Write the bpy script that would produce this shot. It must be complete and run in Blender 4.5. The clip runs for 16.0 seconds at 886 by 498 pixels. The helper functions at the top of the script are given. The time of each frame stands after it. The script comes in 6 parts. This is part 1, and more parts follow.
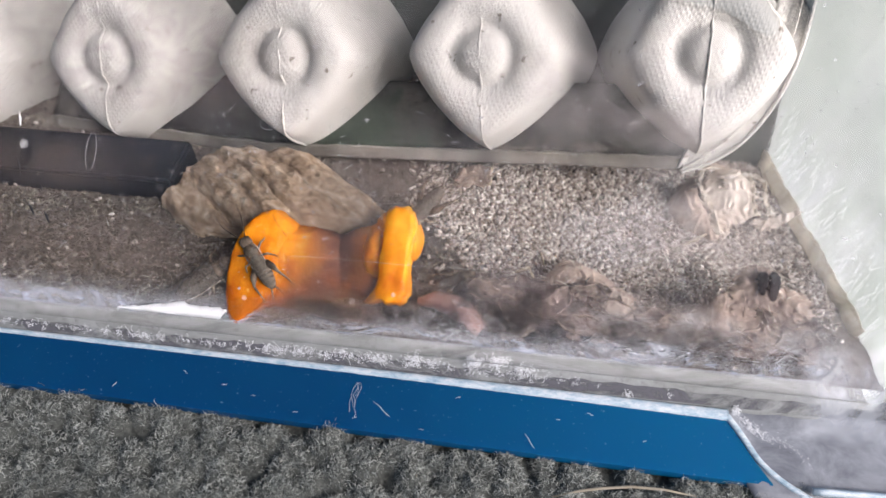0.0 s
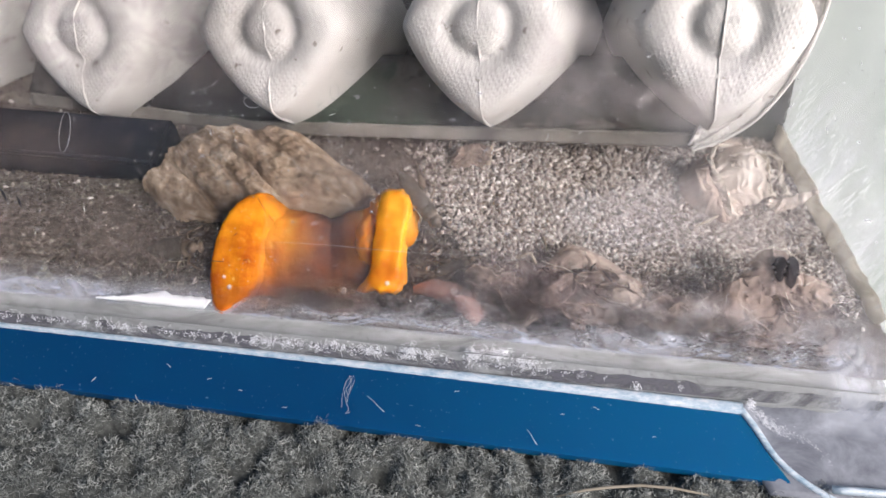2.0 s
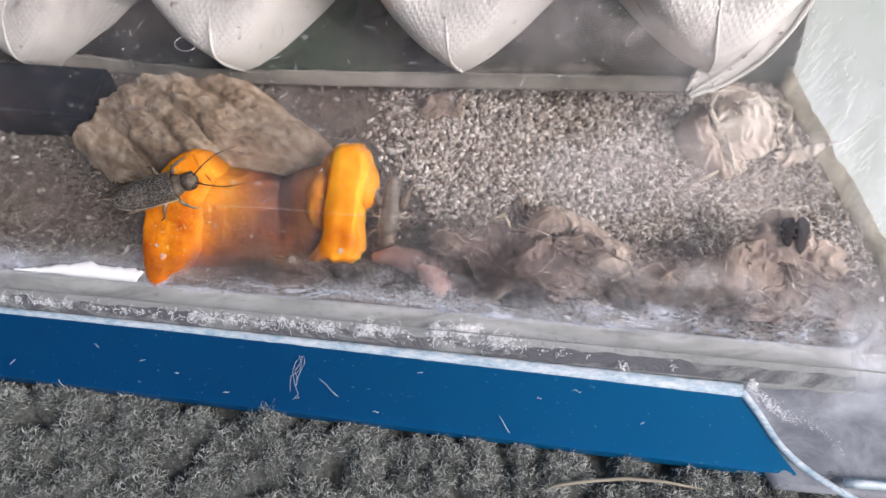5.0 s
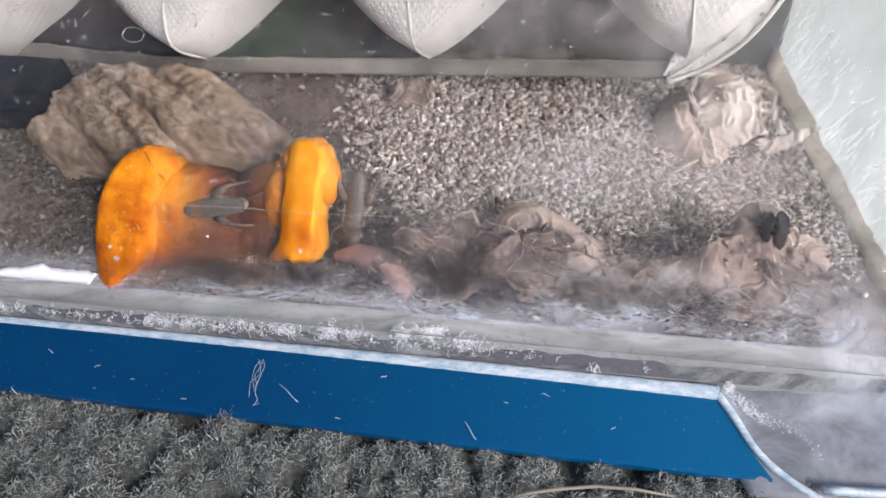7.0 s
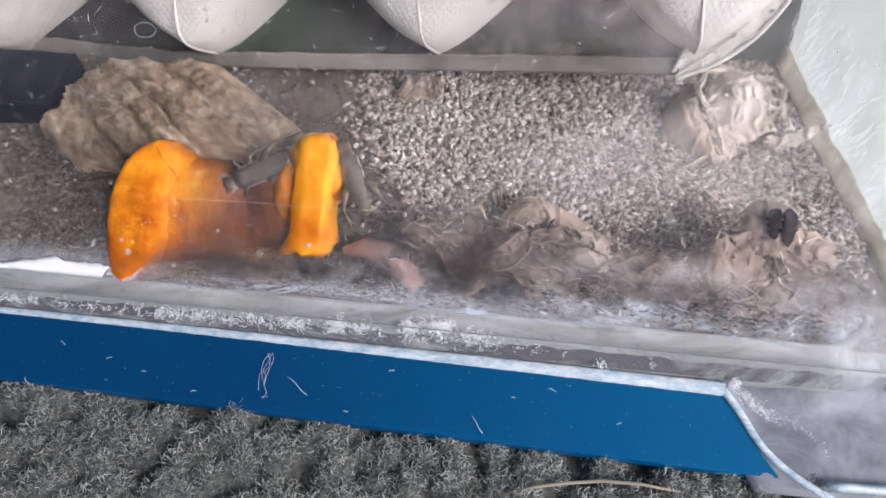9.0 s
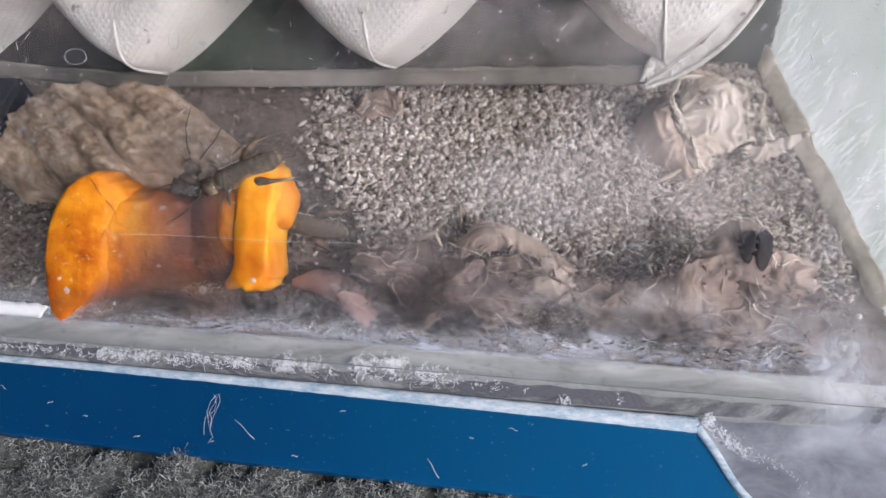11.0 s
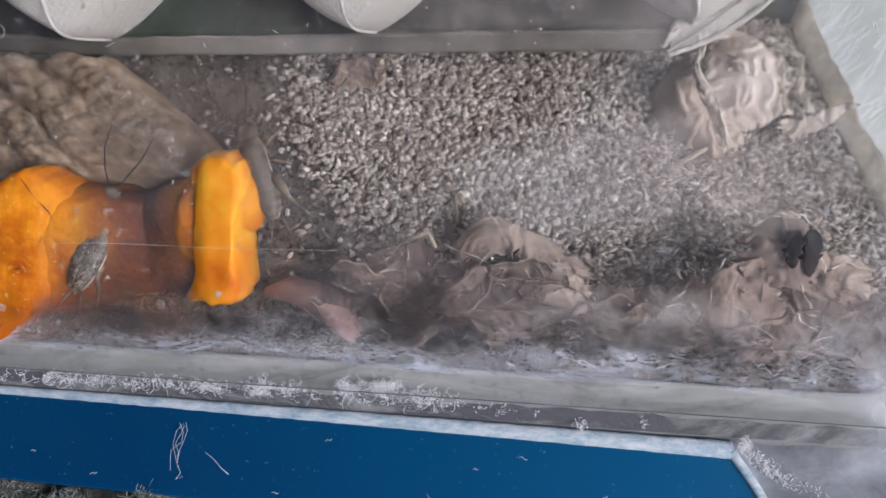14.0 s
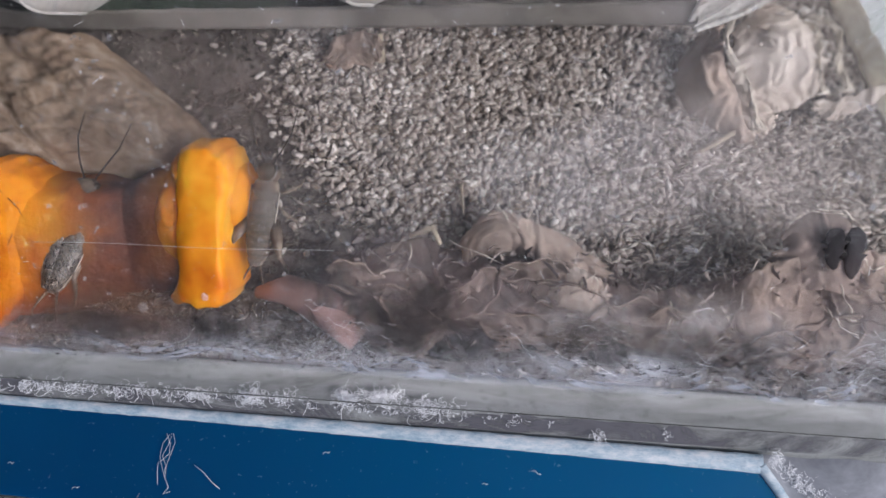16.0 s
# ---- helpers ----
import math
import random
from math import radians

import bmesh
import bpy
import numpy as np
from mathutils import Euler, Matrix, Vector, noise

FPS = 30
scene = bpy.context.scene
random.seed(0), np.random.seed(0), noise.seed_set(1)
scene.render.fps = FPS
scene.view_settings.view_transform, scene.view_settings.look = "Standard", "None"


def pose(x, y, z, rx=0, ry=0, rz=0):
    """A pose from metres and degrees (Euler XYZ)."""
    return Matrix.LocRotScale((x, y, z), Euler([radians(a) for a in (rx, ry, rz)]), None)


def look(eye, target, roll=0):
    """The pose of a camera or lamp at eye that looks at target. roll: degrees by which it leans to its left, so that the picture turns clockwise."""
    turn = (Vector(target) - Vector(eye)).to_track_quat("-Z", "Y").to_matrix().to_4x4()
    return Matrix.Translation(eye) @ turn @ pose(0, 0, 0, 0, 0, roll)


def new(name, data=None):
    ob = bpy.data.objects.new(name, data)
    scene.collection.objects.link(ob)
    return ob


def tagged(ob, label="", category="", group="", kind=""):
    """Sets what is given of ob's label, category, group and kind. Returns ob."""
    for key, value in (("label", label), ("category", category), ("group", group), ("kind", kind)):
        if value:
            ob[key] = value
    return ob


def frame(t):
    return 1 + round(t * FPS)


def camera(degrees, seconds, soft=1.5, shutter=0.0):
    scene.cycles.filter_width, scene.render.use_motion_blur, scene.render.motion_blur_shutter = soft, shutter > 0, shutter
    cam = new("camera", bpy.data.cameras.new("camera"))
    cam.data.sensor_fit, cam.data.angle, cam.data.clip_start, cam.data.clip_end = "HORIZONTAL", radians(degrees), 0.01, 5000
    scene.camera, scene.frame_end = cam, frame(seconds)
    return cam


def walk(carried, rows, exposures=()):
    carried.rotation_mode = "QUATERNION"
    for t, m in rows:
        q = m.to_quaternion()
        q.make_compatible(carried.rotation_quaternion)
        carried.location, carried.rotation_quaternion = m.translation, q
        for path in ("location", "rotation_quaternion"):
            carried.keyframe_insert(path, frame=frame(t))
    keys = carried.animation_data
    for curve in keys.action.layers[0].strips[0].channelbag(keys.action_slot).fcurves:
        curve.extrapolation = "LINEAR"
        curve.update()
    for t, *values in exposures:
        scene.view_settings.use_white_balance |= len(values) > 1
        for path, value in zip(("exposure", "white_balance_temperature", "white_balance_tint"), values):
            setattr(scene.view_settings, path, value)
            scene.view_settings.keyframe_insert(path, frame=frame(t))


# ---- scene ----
cam = camera(60.0, 16.0, soft=1.5)
PATH = [
    (0, look((-0.04483, -0.07902, 0.13908), (-0.05926, 0.01568, 0.02365), -1.38)),
    (0.5, look((-0.04548, -0.07697, 0.13899), (-0.05983, 0.01598, 0.02214), -1.50)),
    (1, look((-0.04577, -0.07624, 0.13707), (-0.06047, 0.01649, 0.02009), -1.76)),
    (1.5, look((-0.04562, -0.07345, 0.13561), (-0.05998, 0.01814, 0.01769), -1.79)),
    (2, look((-0.04521, -0.07138, 0.13312), (-0.05927, 0.01945, 0.01458), -1.85)),
    (2.5, look((-0.04465, -0.07045, 0.12902), (-0.05852, 0.01937, 0.00969), -1.74)),
    (2.9, look((-0.04340, -0.06670, 0.12930), (-0.05740, 0.02042, 0.00800), -2.22)),
    (3, look((-0.04329, -0.06640, 0.12934), (-0.05710, 0.02107, 0.00827), -2.18)),
    (3.5, look((-0.04283, -0.06373, 0.12953), (-0.05696, 0.02292, 0.00790), -2.54)),
    (4, look((-0.04290, -0.06135, 0.12842), (-0.05669, 0.02412, 0.00593), -2.60)),
    (4.5, look((-0.04201, -0.06062, 0.12329), (-0.05557, 0.02451, 0.00053), -2.45)),
    (6.8, look((-0.03233, -0.05026, 0.11477), (-0.04839, 0.02901, -0.01156), -5.24)),
    (7, look((-0.03379, -0.05087, 0.11659), (-0.04829, 0.02838, -0.00994), -4.27)),
    (7.5, look((-0.03284, -0.04997, 0.11815), (-0.04776, 0.02761, -0.00936), -4.74)),
    (8, look((-0.03212, -0.04649, 0.11950), (-0.04840, 0.02952, -0.00879), -6.07)),
    (8.2, look((-0.03372, -0.04734, 0.11977), (-0.04938, 0.02841, -0.00875), -5.54)),
    (10.3, look((-0.02984, -0.05322, 0.11218), (-0.04841, 0.02970, -0.01143), -5.79)),
    (10.5, look((-0.02577, -0.04710, 0.11394), (-0.04672, 0.03231, -0.01157), -8.66)),
    (11, look((-0.02427, -0.04046, 0.11314), (-0.04413, 0.03573, -0.01453), -9.06)),
    (11.5, look((-0.02478, -0.03407, 0.11371), (-0.04312, 0.03890, -0.01605), -9.23)),
    (12, look((-0.02624, -0.03239, 0.11130), (-0.04360, 0.03940, -0.01926), -8.88)),
    (12.5, look((-0.02787, -0.02722, 0.11059), (-0.04399, 0.04156, -0.02174), -9.01)),
    (13, look((-0.02892, -0.02626, 0.10924), (-0.04498, 0.04139, -0.02367), -9.11)),
    (13.5, look((-0.02930, -0.02446, 0.10666), (-0.04521, 0.04181, -0.02696), -9.34)),
    (13.9, look((-0.02874, -0.02372, 0.10415), (-0.04352, 0.04050, -0.03060), -9.01)),
    (14, look((-0.02888, -0.02354, 0.10400), (-0.04434, 0.04112, -0.03047), -9.31)),
    (14.5, look((-0.02934, -0.02057, 0.10302), (-0.04441, 0.04152, -0.03269), -9.61)),
    (15, look((-0.02924, -0.01774, 0.10264), (-0.04523, 0.04211, -0.03397), -10.98)),
    (15.5, look((-0.03000, -0.01738, 0.09977), (-0.04546, 0.04199, -0.03711), -10.52)),
    (16, look((-0.03061, -0.01561, 0.09822), (-0.04586, 0.04199, -0.03944), -10.82)),
]
walk(cam, PATH, [(0, 0.05, 6550, 10), (4.5, 0.05, 6500, 10), (7, 0.0, 6350, 10), (10.3, -0.06, 6300, 10), (11.2, -0.27, 6280, 10), (12, -0.42, 6250, 10), (14, -0.52, 6200, 10), (16, -0.54, 6150, 10)])

# ---- world and light ----
SUN_DIR = Vector((0.56, -0.50, 0.66)).normalized()   # towards the light
world = bpy.data.worlds.new("sky")
scene.world = world
world.use_nodes = True
wn = world.node_tree.nodes
sky = wn.new("ShaderNodeTexSky")
sky.sky_type = 'NISHITA'
sky.sun_disc = False
sky.sun_elevation = math.asin(SUN_DIR.z)
sky.sun_rotation = math.atan2(SUN_DIR.x, SUN_DIR.y)
wn["Background"].inputs[1].default_value = 0.075
world.node_tree.links.new(sky.outputs[0], wn["Background"].inputs[0])
lamp = bpy.data.lights.new("sun", 'SUN')
lamp.energy, lamp.angle, lamp.color = 1.5, radians(14), (1.0, 0.94, 0.94)
sun = new("sun", lamp)
sun.matrix_world = look(SUN_DIR, (0, 0, 0))
# added fill lamp without a real window: daylight close by, on the sun's side
glow = bpy.data.lights.new("side_fill_light", 'AREA')
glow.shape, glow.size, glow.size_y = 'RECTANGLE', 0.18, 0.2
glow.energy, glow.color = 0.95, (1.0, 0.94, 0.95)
side_fill = new("side_fill_light", glow)
side_fill.matrix_world = look(Vector((0.02, 0.02, 0)) + Vector((0.74, -0.42, 0.53)) * 0.34, (-0.03, 0.02, 0))


# ---- materials ----
class Mat:
    """A node material with a Principled shader and short ways to add textures."""

    def __init__(self, name, color=(0.5, 0.5, 0.5), rough=0.5, **more):
        self.m = bpy.data.materials.new(name)
        self.m.use_nodes = True
        self.t = self.m.node_tree
        self.p = self.t.nodes["Principled BSDF"]
        self.out = self.t.nodes["Material Output"]
        self.p.inputs["Base Color"].default_value = (*color, 1)
        self.p.inputs["Roughness"].default_value = rough
        for k, v in more.items():
            self.p.inputs[k.replace("_", " ")].default_value = v
        self.co = self.t.nodes.new("ShaderNodeTexCoord").outputs["Object"]

    def node(self, kind, **inputs):
        n = self.t.nodes.new(kind)
        for k, v in inputs.items():
            n.inputs[k.replace("_", " ")].default_value = v
        return n

    def link(self, a, b):
        self.t.links.new(a, b)
        return self

    def noise(self, scale, detail=4.0, rough=0.6, stretch=None, distort=0.0):
        n = self.node("ShaderNodeTexNoise", Scale=scale, Detail=detail, Roughness=rough, Distortion=distort)
        src = self.co
        if stretch:
            mp = self.node("ShaderNodeMapping")
            mp.inputs["Scale"].default_value = stretch
            self.link(self.co, mp.inputs["Vector"])
            src = mp.outputs[0]
        self.link(src, n.inputs["Vector"])
        return n.outputs["Fac"]

    def ramp(self, fac, *stops):
        r = self.t.nodes.new("ShaderNodeValToRGB")
        while len(r.color_ramp.elements) < len(stops):
            r.color_ramp.elements.new(0.5)
        for e, (pos, c) in zip(r.color_ramp.elements, stops):
            e.position = pos
            e.color = (*c, 1) if isinstance(c, tuple) else (c, c, c, 1)
        self.link(fac, r.inputs[0])
        return r.outputs[0]

    def mix(self, fac, a, b, blend='MIX'):
        n = self.t.nodes.new("ShaderNodeMix")
        n.data_type, n.blend_type = 'RGBA', blend
        for sock, v in ((n.inputs[0], fac), (n.inputs[6], a), (n.inputs[7], b)):
            if isinstance(v, (int, float)):
                sock.default_value = v
            elif isinstance(v, tuple):
                sock.default_value = (*v, 1)
            else:
                self.link(v, sock)
        return n.outputs[2]

    def color(self, socket):
        return self.link(socket, self.p.inputs["Base Color"])

    def rough(self, socket):
        return self.link(socket, self.p.inputs["Roughness"])

    def bump(self, height, strength=0.5, dist=0.001):
        b = self.node("ShaderNodeBump", Strength=strength, Distance=dist)
        self.link(height, b.inputs["Height"])
        return self.link(b.outputs[0], self.p.inputs["Normal"])

    def random(self):
        return self.t.nodes.new("ShaderNodeObjectInfo").outputs["Random"]

    def island(self):
        return self.t.nodes.new("ShaderNodeNewGeometry").outputs["Random Per Island"]

    def film(self, cover):
        """Clear sheet: mostly see-through, the socket or number cover says how much dust lies on it."""
        tr = self.t.nodes.new("ShaderNodeBsdfTransparent")
        mx = self.t.nodes.new("ShaderNodeMixShader")
        if isinstance(cover, (int, float)):
            mx.inputs[0].default_value = cover
        else:
            self.link(cover, mx.inputs[0])
        self.link(tr.outputs[0], mx.inputs[1]).link(self.p.outputs[0], mx.inputs[2])
        self.link(mx.outputs[0], self.out.inputs[0])
        return self


def simple(name, c1, c2, scale, rough=0.6, bump=0.3, dist=0.0005, **more):
    a = Mat(name, c1, rough, **more)
    n = a.noise(scale, 6)
    a.color(a.ramp(n, (0.3, c1), (0.7, c2)))
    a.bump(a.noise(scale * 4, 4), bump, dist)
    return a


# carpet
a = Mat("carpet_wool", (0.1, 0.11, 0.09), 0.95)
a.color(a.mix(a.ramp(a.noise(90, 3), (0.4, 0.0), (0.7, 0.6)), a.ramp(a.island(), (0, (0.13, 0.136, 0.118)), (0.5, (0.40, 0.41, 0.365)), (1, (0.85, 0.86, 0.79))), (0.25, 0.262, 0.235)))
M_CARPET = a.m
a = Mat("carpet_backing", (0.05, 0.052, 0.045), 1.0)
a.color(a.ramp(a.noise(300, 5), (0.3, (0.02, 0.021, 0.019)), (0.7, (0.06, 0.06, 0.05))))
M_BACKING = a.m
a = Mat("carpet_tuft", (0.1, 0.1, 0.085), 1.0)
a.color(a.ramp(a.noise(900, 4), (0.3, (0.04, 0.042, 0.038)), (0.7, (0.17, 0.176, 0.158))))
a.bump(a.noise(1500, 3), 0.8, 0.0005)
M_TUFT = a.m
# blue plastic
a = Mat("blue_plastic", (0.004, 0.085, 0.26), 0.5, Specular_IOR_Level=0.15, Subsurface_Weight=0.6, Subsurface_Scale=0.006)
a.p.inputs["Subsurface Radius"].default_value = (0.1, 0.7, 1.0)
d = a.noise(1300, 3)
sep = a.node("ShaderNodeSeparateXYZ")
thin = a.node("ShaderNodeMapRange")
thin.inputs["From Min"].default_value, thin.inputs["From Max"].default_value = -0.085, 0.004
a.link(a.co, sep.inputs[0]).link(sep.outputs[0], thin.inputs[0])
tint = a.mix(thin.outputs[0], (0.003, 0.060, 0.175), (0.004, 0.145, 0.335))   # brighter blue painted towards the cut corner, imitating light glowing in the edge
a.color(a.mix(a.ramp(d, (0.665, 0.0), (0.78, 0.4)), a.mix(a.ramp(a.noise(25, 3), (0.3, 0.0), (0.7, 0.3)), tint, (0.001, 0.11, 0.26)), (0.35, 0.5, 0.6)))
a.rough(a.ramp(a.noise(120, 4), (0.3, 0.33), (0.7, 0.5)))
a.bump(a.noise(400, 3), 0.08, 0.0003)
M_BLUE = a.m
a = Mat("frosted_edge", (0.62, 0.74, 0.82), 0.45)
a.color(a.ramp(a.noise(900, 7, 0.75, (0.4, 1, 1)), (0.34, (0.34, 0.50, 0.62)), (0.5, (0.66, 0.76, 0.83)), (0.64, (0.90, 0.93, 0.96))))
a.bump(a.noise(800, 3), 0.4, 0.0004)
M_EDGE = a.m
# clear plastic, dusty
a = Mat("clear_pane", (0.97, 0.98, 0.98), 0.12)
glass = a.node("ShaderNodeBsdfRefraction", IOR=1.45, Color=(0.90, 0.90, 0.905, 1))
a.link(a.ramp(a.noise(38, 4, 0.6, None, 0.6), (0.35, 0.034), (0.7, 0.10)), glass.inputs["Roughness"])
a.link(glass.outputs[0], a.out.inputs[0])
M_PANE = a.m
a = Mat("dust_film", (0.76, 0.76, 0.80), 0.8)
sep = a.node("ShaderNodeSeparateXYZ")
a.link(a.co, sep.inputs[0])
# cover rises to the right, partly to put brightness on that side
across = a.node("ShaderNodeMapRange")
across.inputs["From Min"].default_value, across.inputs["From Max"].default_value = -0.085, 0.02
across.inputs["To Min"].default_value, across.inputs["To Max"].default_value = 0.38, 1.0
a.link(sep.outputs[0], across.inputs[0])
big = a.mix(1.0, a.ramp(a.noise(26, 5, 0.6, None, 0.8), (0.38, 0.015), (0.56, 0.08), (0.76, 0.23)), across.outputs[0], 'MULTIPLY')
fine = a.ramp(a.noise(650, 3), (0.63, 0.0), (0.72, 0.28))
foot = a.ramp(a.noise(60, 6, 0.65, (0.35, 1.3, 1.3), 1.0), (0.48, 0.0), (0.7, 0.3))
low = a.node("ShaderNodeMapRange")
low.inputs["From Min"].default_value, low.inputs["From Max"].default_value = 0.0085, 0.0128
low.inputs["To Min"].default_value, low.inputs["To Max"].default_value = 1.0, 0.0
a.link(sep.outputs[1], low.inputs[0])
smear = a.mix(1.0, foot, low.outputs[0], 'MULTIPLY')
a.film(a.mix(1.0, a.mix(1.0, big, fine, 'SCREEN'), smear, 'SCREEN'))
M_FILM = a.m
a = Mat("dust_smear", (0.64, 0.69, 0.79), 0.9)
cloud = a.noise(45, 7, 0.68, (0.45, 1.0, 1.0), 1.2)
wisps = a.noise(240, 5, 0.7, (0.35, 1.0, 1.0), 2.0)
sep = a.node("ShaderNodeSeparateXYZ")
a.link(a.co, sep.inputs[0])
band = a.node("ShaderNodeMapRange")
band.inputs["From Min"].default_value, band.inputs["From Max"].default_value = 0.0058, 0.0122
a.link(sep.outputs[1], band.inputs[0])
fade = a.ramp(band.outputs[0], (0.0, 0.0), (0.08, 0.62), (0.32, 0.55), (0.6, 0.2), (1.0, 0.0))
a.film(a.mix(1.0, fade, a.mix(0.6, a.ramp(cloud, (0.42, 0.0), (0.58, 1.0)), a.ramp(wisps, (0.47, 0.0), (0.60, 1.0))), 'MULTIPLY'))
M_SMEAR = a.m
a = Mat("mould_wisps", (0.78, 0.80, 0.85), 0.95)
veil = a.noise(70, 6, 0.7, (0.7, 1.0, 1.0), 1.5)
hair = a.node("ShaderNodeTexVoronoi", Scale=330.0)
hair.feature = 'DISTANCE_TO_EDGE'
warp = a.node("ShaderNodeTexNoise", Scale=180.0, Detail=3.0)
a.link(a.co, warp.inputs[0])
push = a.node("ShaderNodeMix")
push.data_type = 'RGBA'
push.blend_type = 'LINEAR_LIGHT'
push.inputs[0].default_value = 0.006
a.link(a.co, push.inputs[6]).link(warp.outputs["Color"], push.inputs[7]).link(push.outputs[2], hair.inputs["Vector"])
web = a.ramp(hair.outputs["Distance"], (0.0, 0.55), (0.07, 0.0))
a.film(a.mix(1.0, a.ramp(veil, (0.47, 0.0), (0.72, 0.8)), a.mix(0.55, (0.5, 0.5, 0.5), web), 'MULTIPLY'))
M_WISP = a.m
a = Mat("grime", (0.16, 0.155, 0.175), 0.9)
a.film(a.ramp(a.noise(190, 6, 0.7, (0.4, 1, 1), 1.0), (0.42, 0.0), (0.58, 0.85)))
M_GRIME = a.m


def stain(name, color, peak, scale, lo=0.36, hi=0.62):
    """A cloudy deposit, or painted shade, that thins out towards the rim of its patch (a disc of radius 1 in its own
    space).
    """
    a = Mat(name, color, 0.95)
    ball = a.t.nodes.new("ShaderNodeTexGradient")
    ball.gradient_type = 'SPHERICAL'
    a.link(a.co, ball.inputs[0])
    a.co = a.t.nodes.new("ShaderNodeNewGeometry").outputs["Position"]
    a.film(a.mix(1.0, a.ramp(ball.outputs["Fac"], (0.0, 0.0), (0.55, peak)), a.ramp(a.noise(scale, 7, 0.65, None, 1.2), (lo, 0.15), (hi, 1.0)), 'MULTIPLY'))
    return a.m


M_BLUSH = stain("thin_juice", (0.30, 0.10, 0.022), 0.34, 160, 0.3, 0.6)
M_HAZE = stain("grimy_haze", (0.28, 0.215, 0.205), 0.3, 150)
M_BROWN = stain("brown_dust", (0.19, 0.145, 0.125), 0.42, 100)
# dark patches that paint in the shade of gaps and undersides
M_GAP_SHADE = stain("dark_grime", (0.035, 0.03, 0.032), 0.8, 150)
M_CLOUD = stain("white_bloom", (0.74, 0.77, 0.84), 0.42, 110)
M_VEIL = stain("thin_bloom", (0.66, 0.66, 0.68), 0.22, 90)
# pale dust haze, laid on to put brightness into dark spots
M_PALE = stain("pale_dust", (0.62, 0.56, 0.535), 0.34, 60)


def milky(name, c1, c2, scale, lo, hi, stretch=None, pass_on=0.88):
    """Frosted plastic that lets part of the light through, part of it scattered."""
    a = Mat(name, c1, 0.45)
    st = a.noise(scale, 5, 0.6, stretch, 0.4)
    col = a.ramp(st, (0.35, c1), (0.7, c2))
    a.color(col)
    tl = a.t.nodes.new("ShaderNodeBsdfTranslucent")
    a.link(col, tl.inputs[0])
    half = a.t.nodes.new("ShaderNodeMixShader")
    half.inputs[0].default_value = pass_on
    a.link(a.p.outputs[0], half.inputs[1]).link(tl.outputs[0], half.inputs[2])
    tr = a.t.nodes.new("ShaderNodeBsdfTransparent")
    mx = a.t.nodes.new("ShaderNodeMixShader")
    a.link(a.ramp(st, (0.3, lo), (0.7, hi)), mx.inputs[0]).link(tr.outputs[0], mx.inputs[1]).link(half.outputs[0], mx.inputs[2])
    a.link(mx.outputs[0], a.out.inputs[0])
    return a.m


a = Mat("frosted_plastic", (0.8, 0.85, 0.84), 0.45)
sep = a.node("ShaderNodeSeparateXYZ")
a.link(a.co, sep.inputs[0])
near = a.node("ShaderNodeMapRange")
near.inputs["From Min"].default_value, near.inputs["From Max"].default_value = 0.004, 0.026
near.inputs["To Min"].default_value, near.inputs["To Max"].default_value = 1.0, 0.15
a.link(sep.outputs[2], near.inputs[0])
lines = a.ramp(a.noise(420, 5, 0.65, (0.4, 1.0, 0.10), 0.3), (0.46, 0.0), (0.62, 1.0))
base = a.ramp(a.noise(45, 4), (0.35, (0.78, 0.84, 0.79)), (0.7, (0.92, 0.96, 0.91)))
col = a.mix(a.mix(1.0, lines, near.outputs[0], 'MULTIPLY'), base, (0.97, 0.99, 1.0))
a.color(col)
tl = a.t.nodes.new("ShaderNodeBsdfTranslucent")
half = a.t.nodes.new("ShaderNodeMixShader")
half.inputs[0].default_value = 0.88
a.link(col, tl.inputs[0]).link(a.p.outputs[0], half.inputs[1]).link(tl.outputs[0], half.inputs[2]).link(half.outputs[0], a.out.inputs[0])
M_FROST = a.m
M_SCUFF = milky("scuffed_plastic", (0.96, 0.98, 1.0), (1.0, 1.0, 1.0), 60, 0.55, 0.85)
M_FLANGE = milky("milky_flange", (0.30, 0.31, 0.35), (0.66, 0.675, 0.72), 130, 0.7, 1.0, (0.7, 1, 1), 0.25)
M_FOOT = milky("stained_foot", (0.55, 0.48, 0.39), (0.96, 0.90, 0.80), 150, 0.6, 1.0, None, 0.7)
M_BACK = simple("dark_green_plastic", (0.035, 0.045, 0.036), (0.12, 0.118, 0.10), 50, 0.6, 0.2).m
a = Mat("grey_base_plastic", (0.42, 0.42, 0.40), 0.75)
a.color(a.mix(a.ramp(a.noise(850, 5, 0.7), (0.56, 0.0), (0.70, 0.7)), a.ramp(a.noise(130, 8, 0.75, (0.35, 1.2, 1.2), 1.2), (0.32, (0.17, 0.17, 0.17)), (0.46, (0.30, 0.305, 0.295)), (0.66, (0.43, 0.435, 0.435))), (0.17, 0.165, 0.165)))
a.bump(a.noise(500, 3), 0.1, 0.0003)
M_BASE = a.m
a = Mat("droplet", (0.80, 0.81, 0.82), 0.15)
a.film(0.22)
M_DROP = a.m
M_SCRATCH = simple("scratch_white", (0.75, 0.76, 0.76), (0.95, 0.95, 0.95), 300).m
a = Mat("dust_speck", (0.86, 0.86, 0.85), 0.9)
a.film(0.5)
M_SPECK = a.m
a = Mat("smeared_dirt", (0.13, 0.12, 0.125), 0.95)
a.film(0.4)
M_DIRT = a.m
M_SCRATCH_DARK = simple("scratch_dark", (0.02, 0.02, 0.025), (0.06, 0.06, 0.07), 300).m
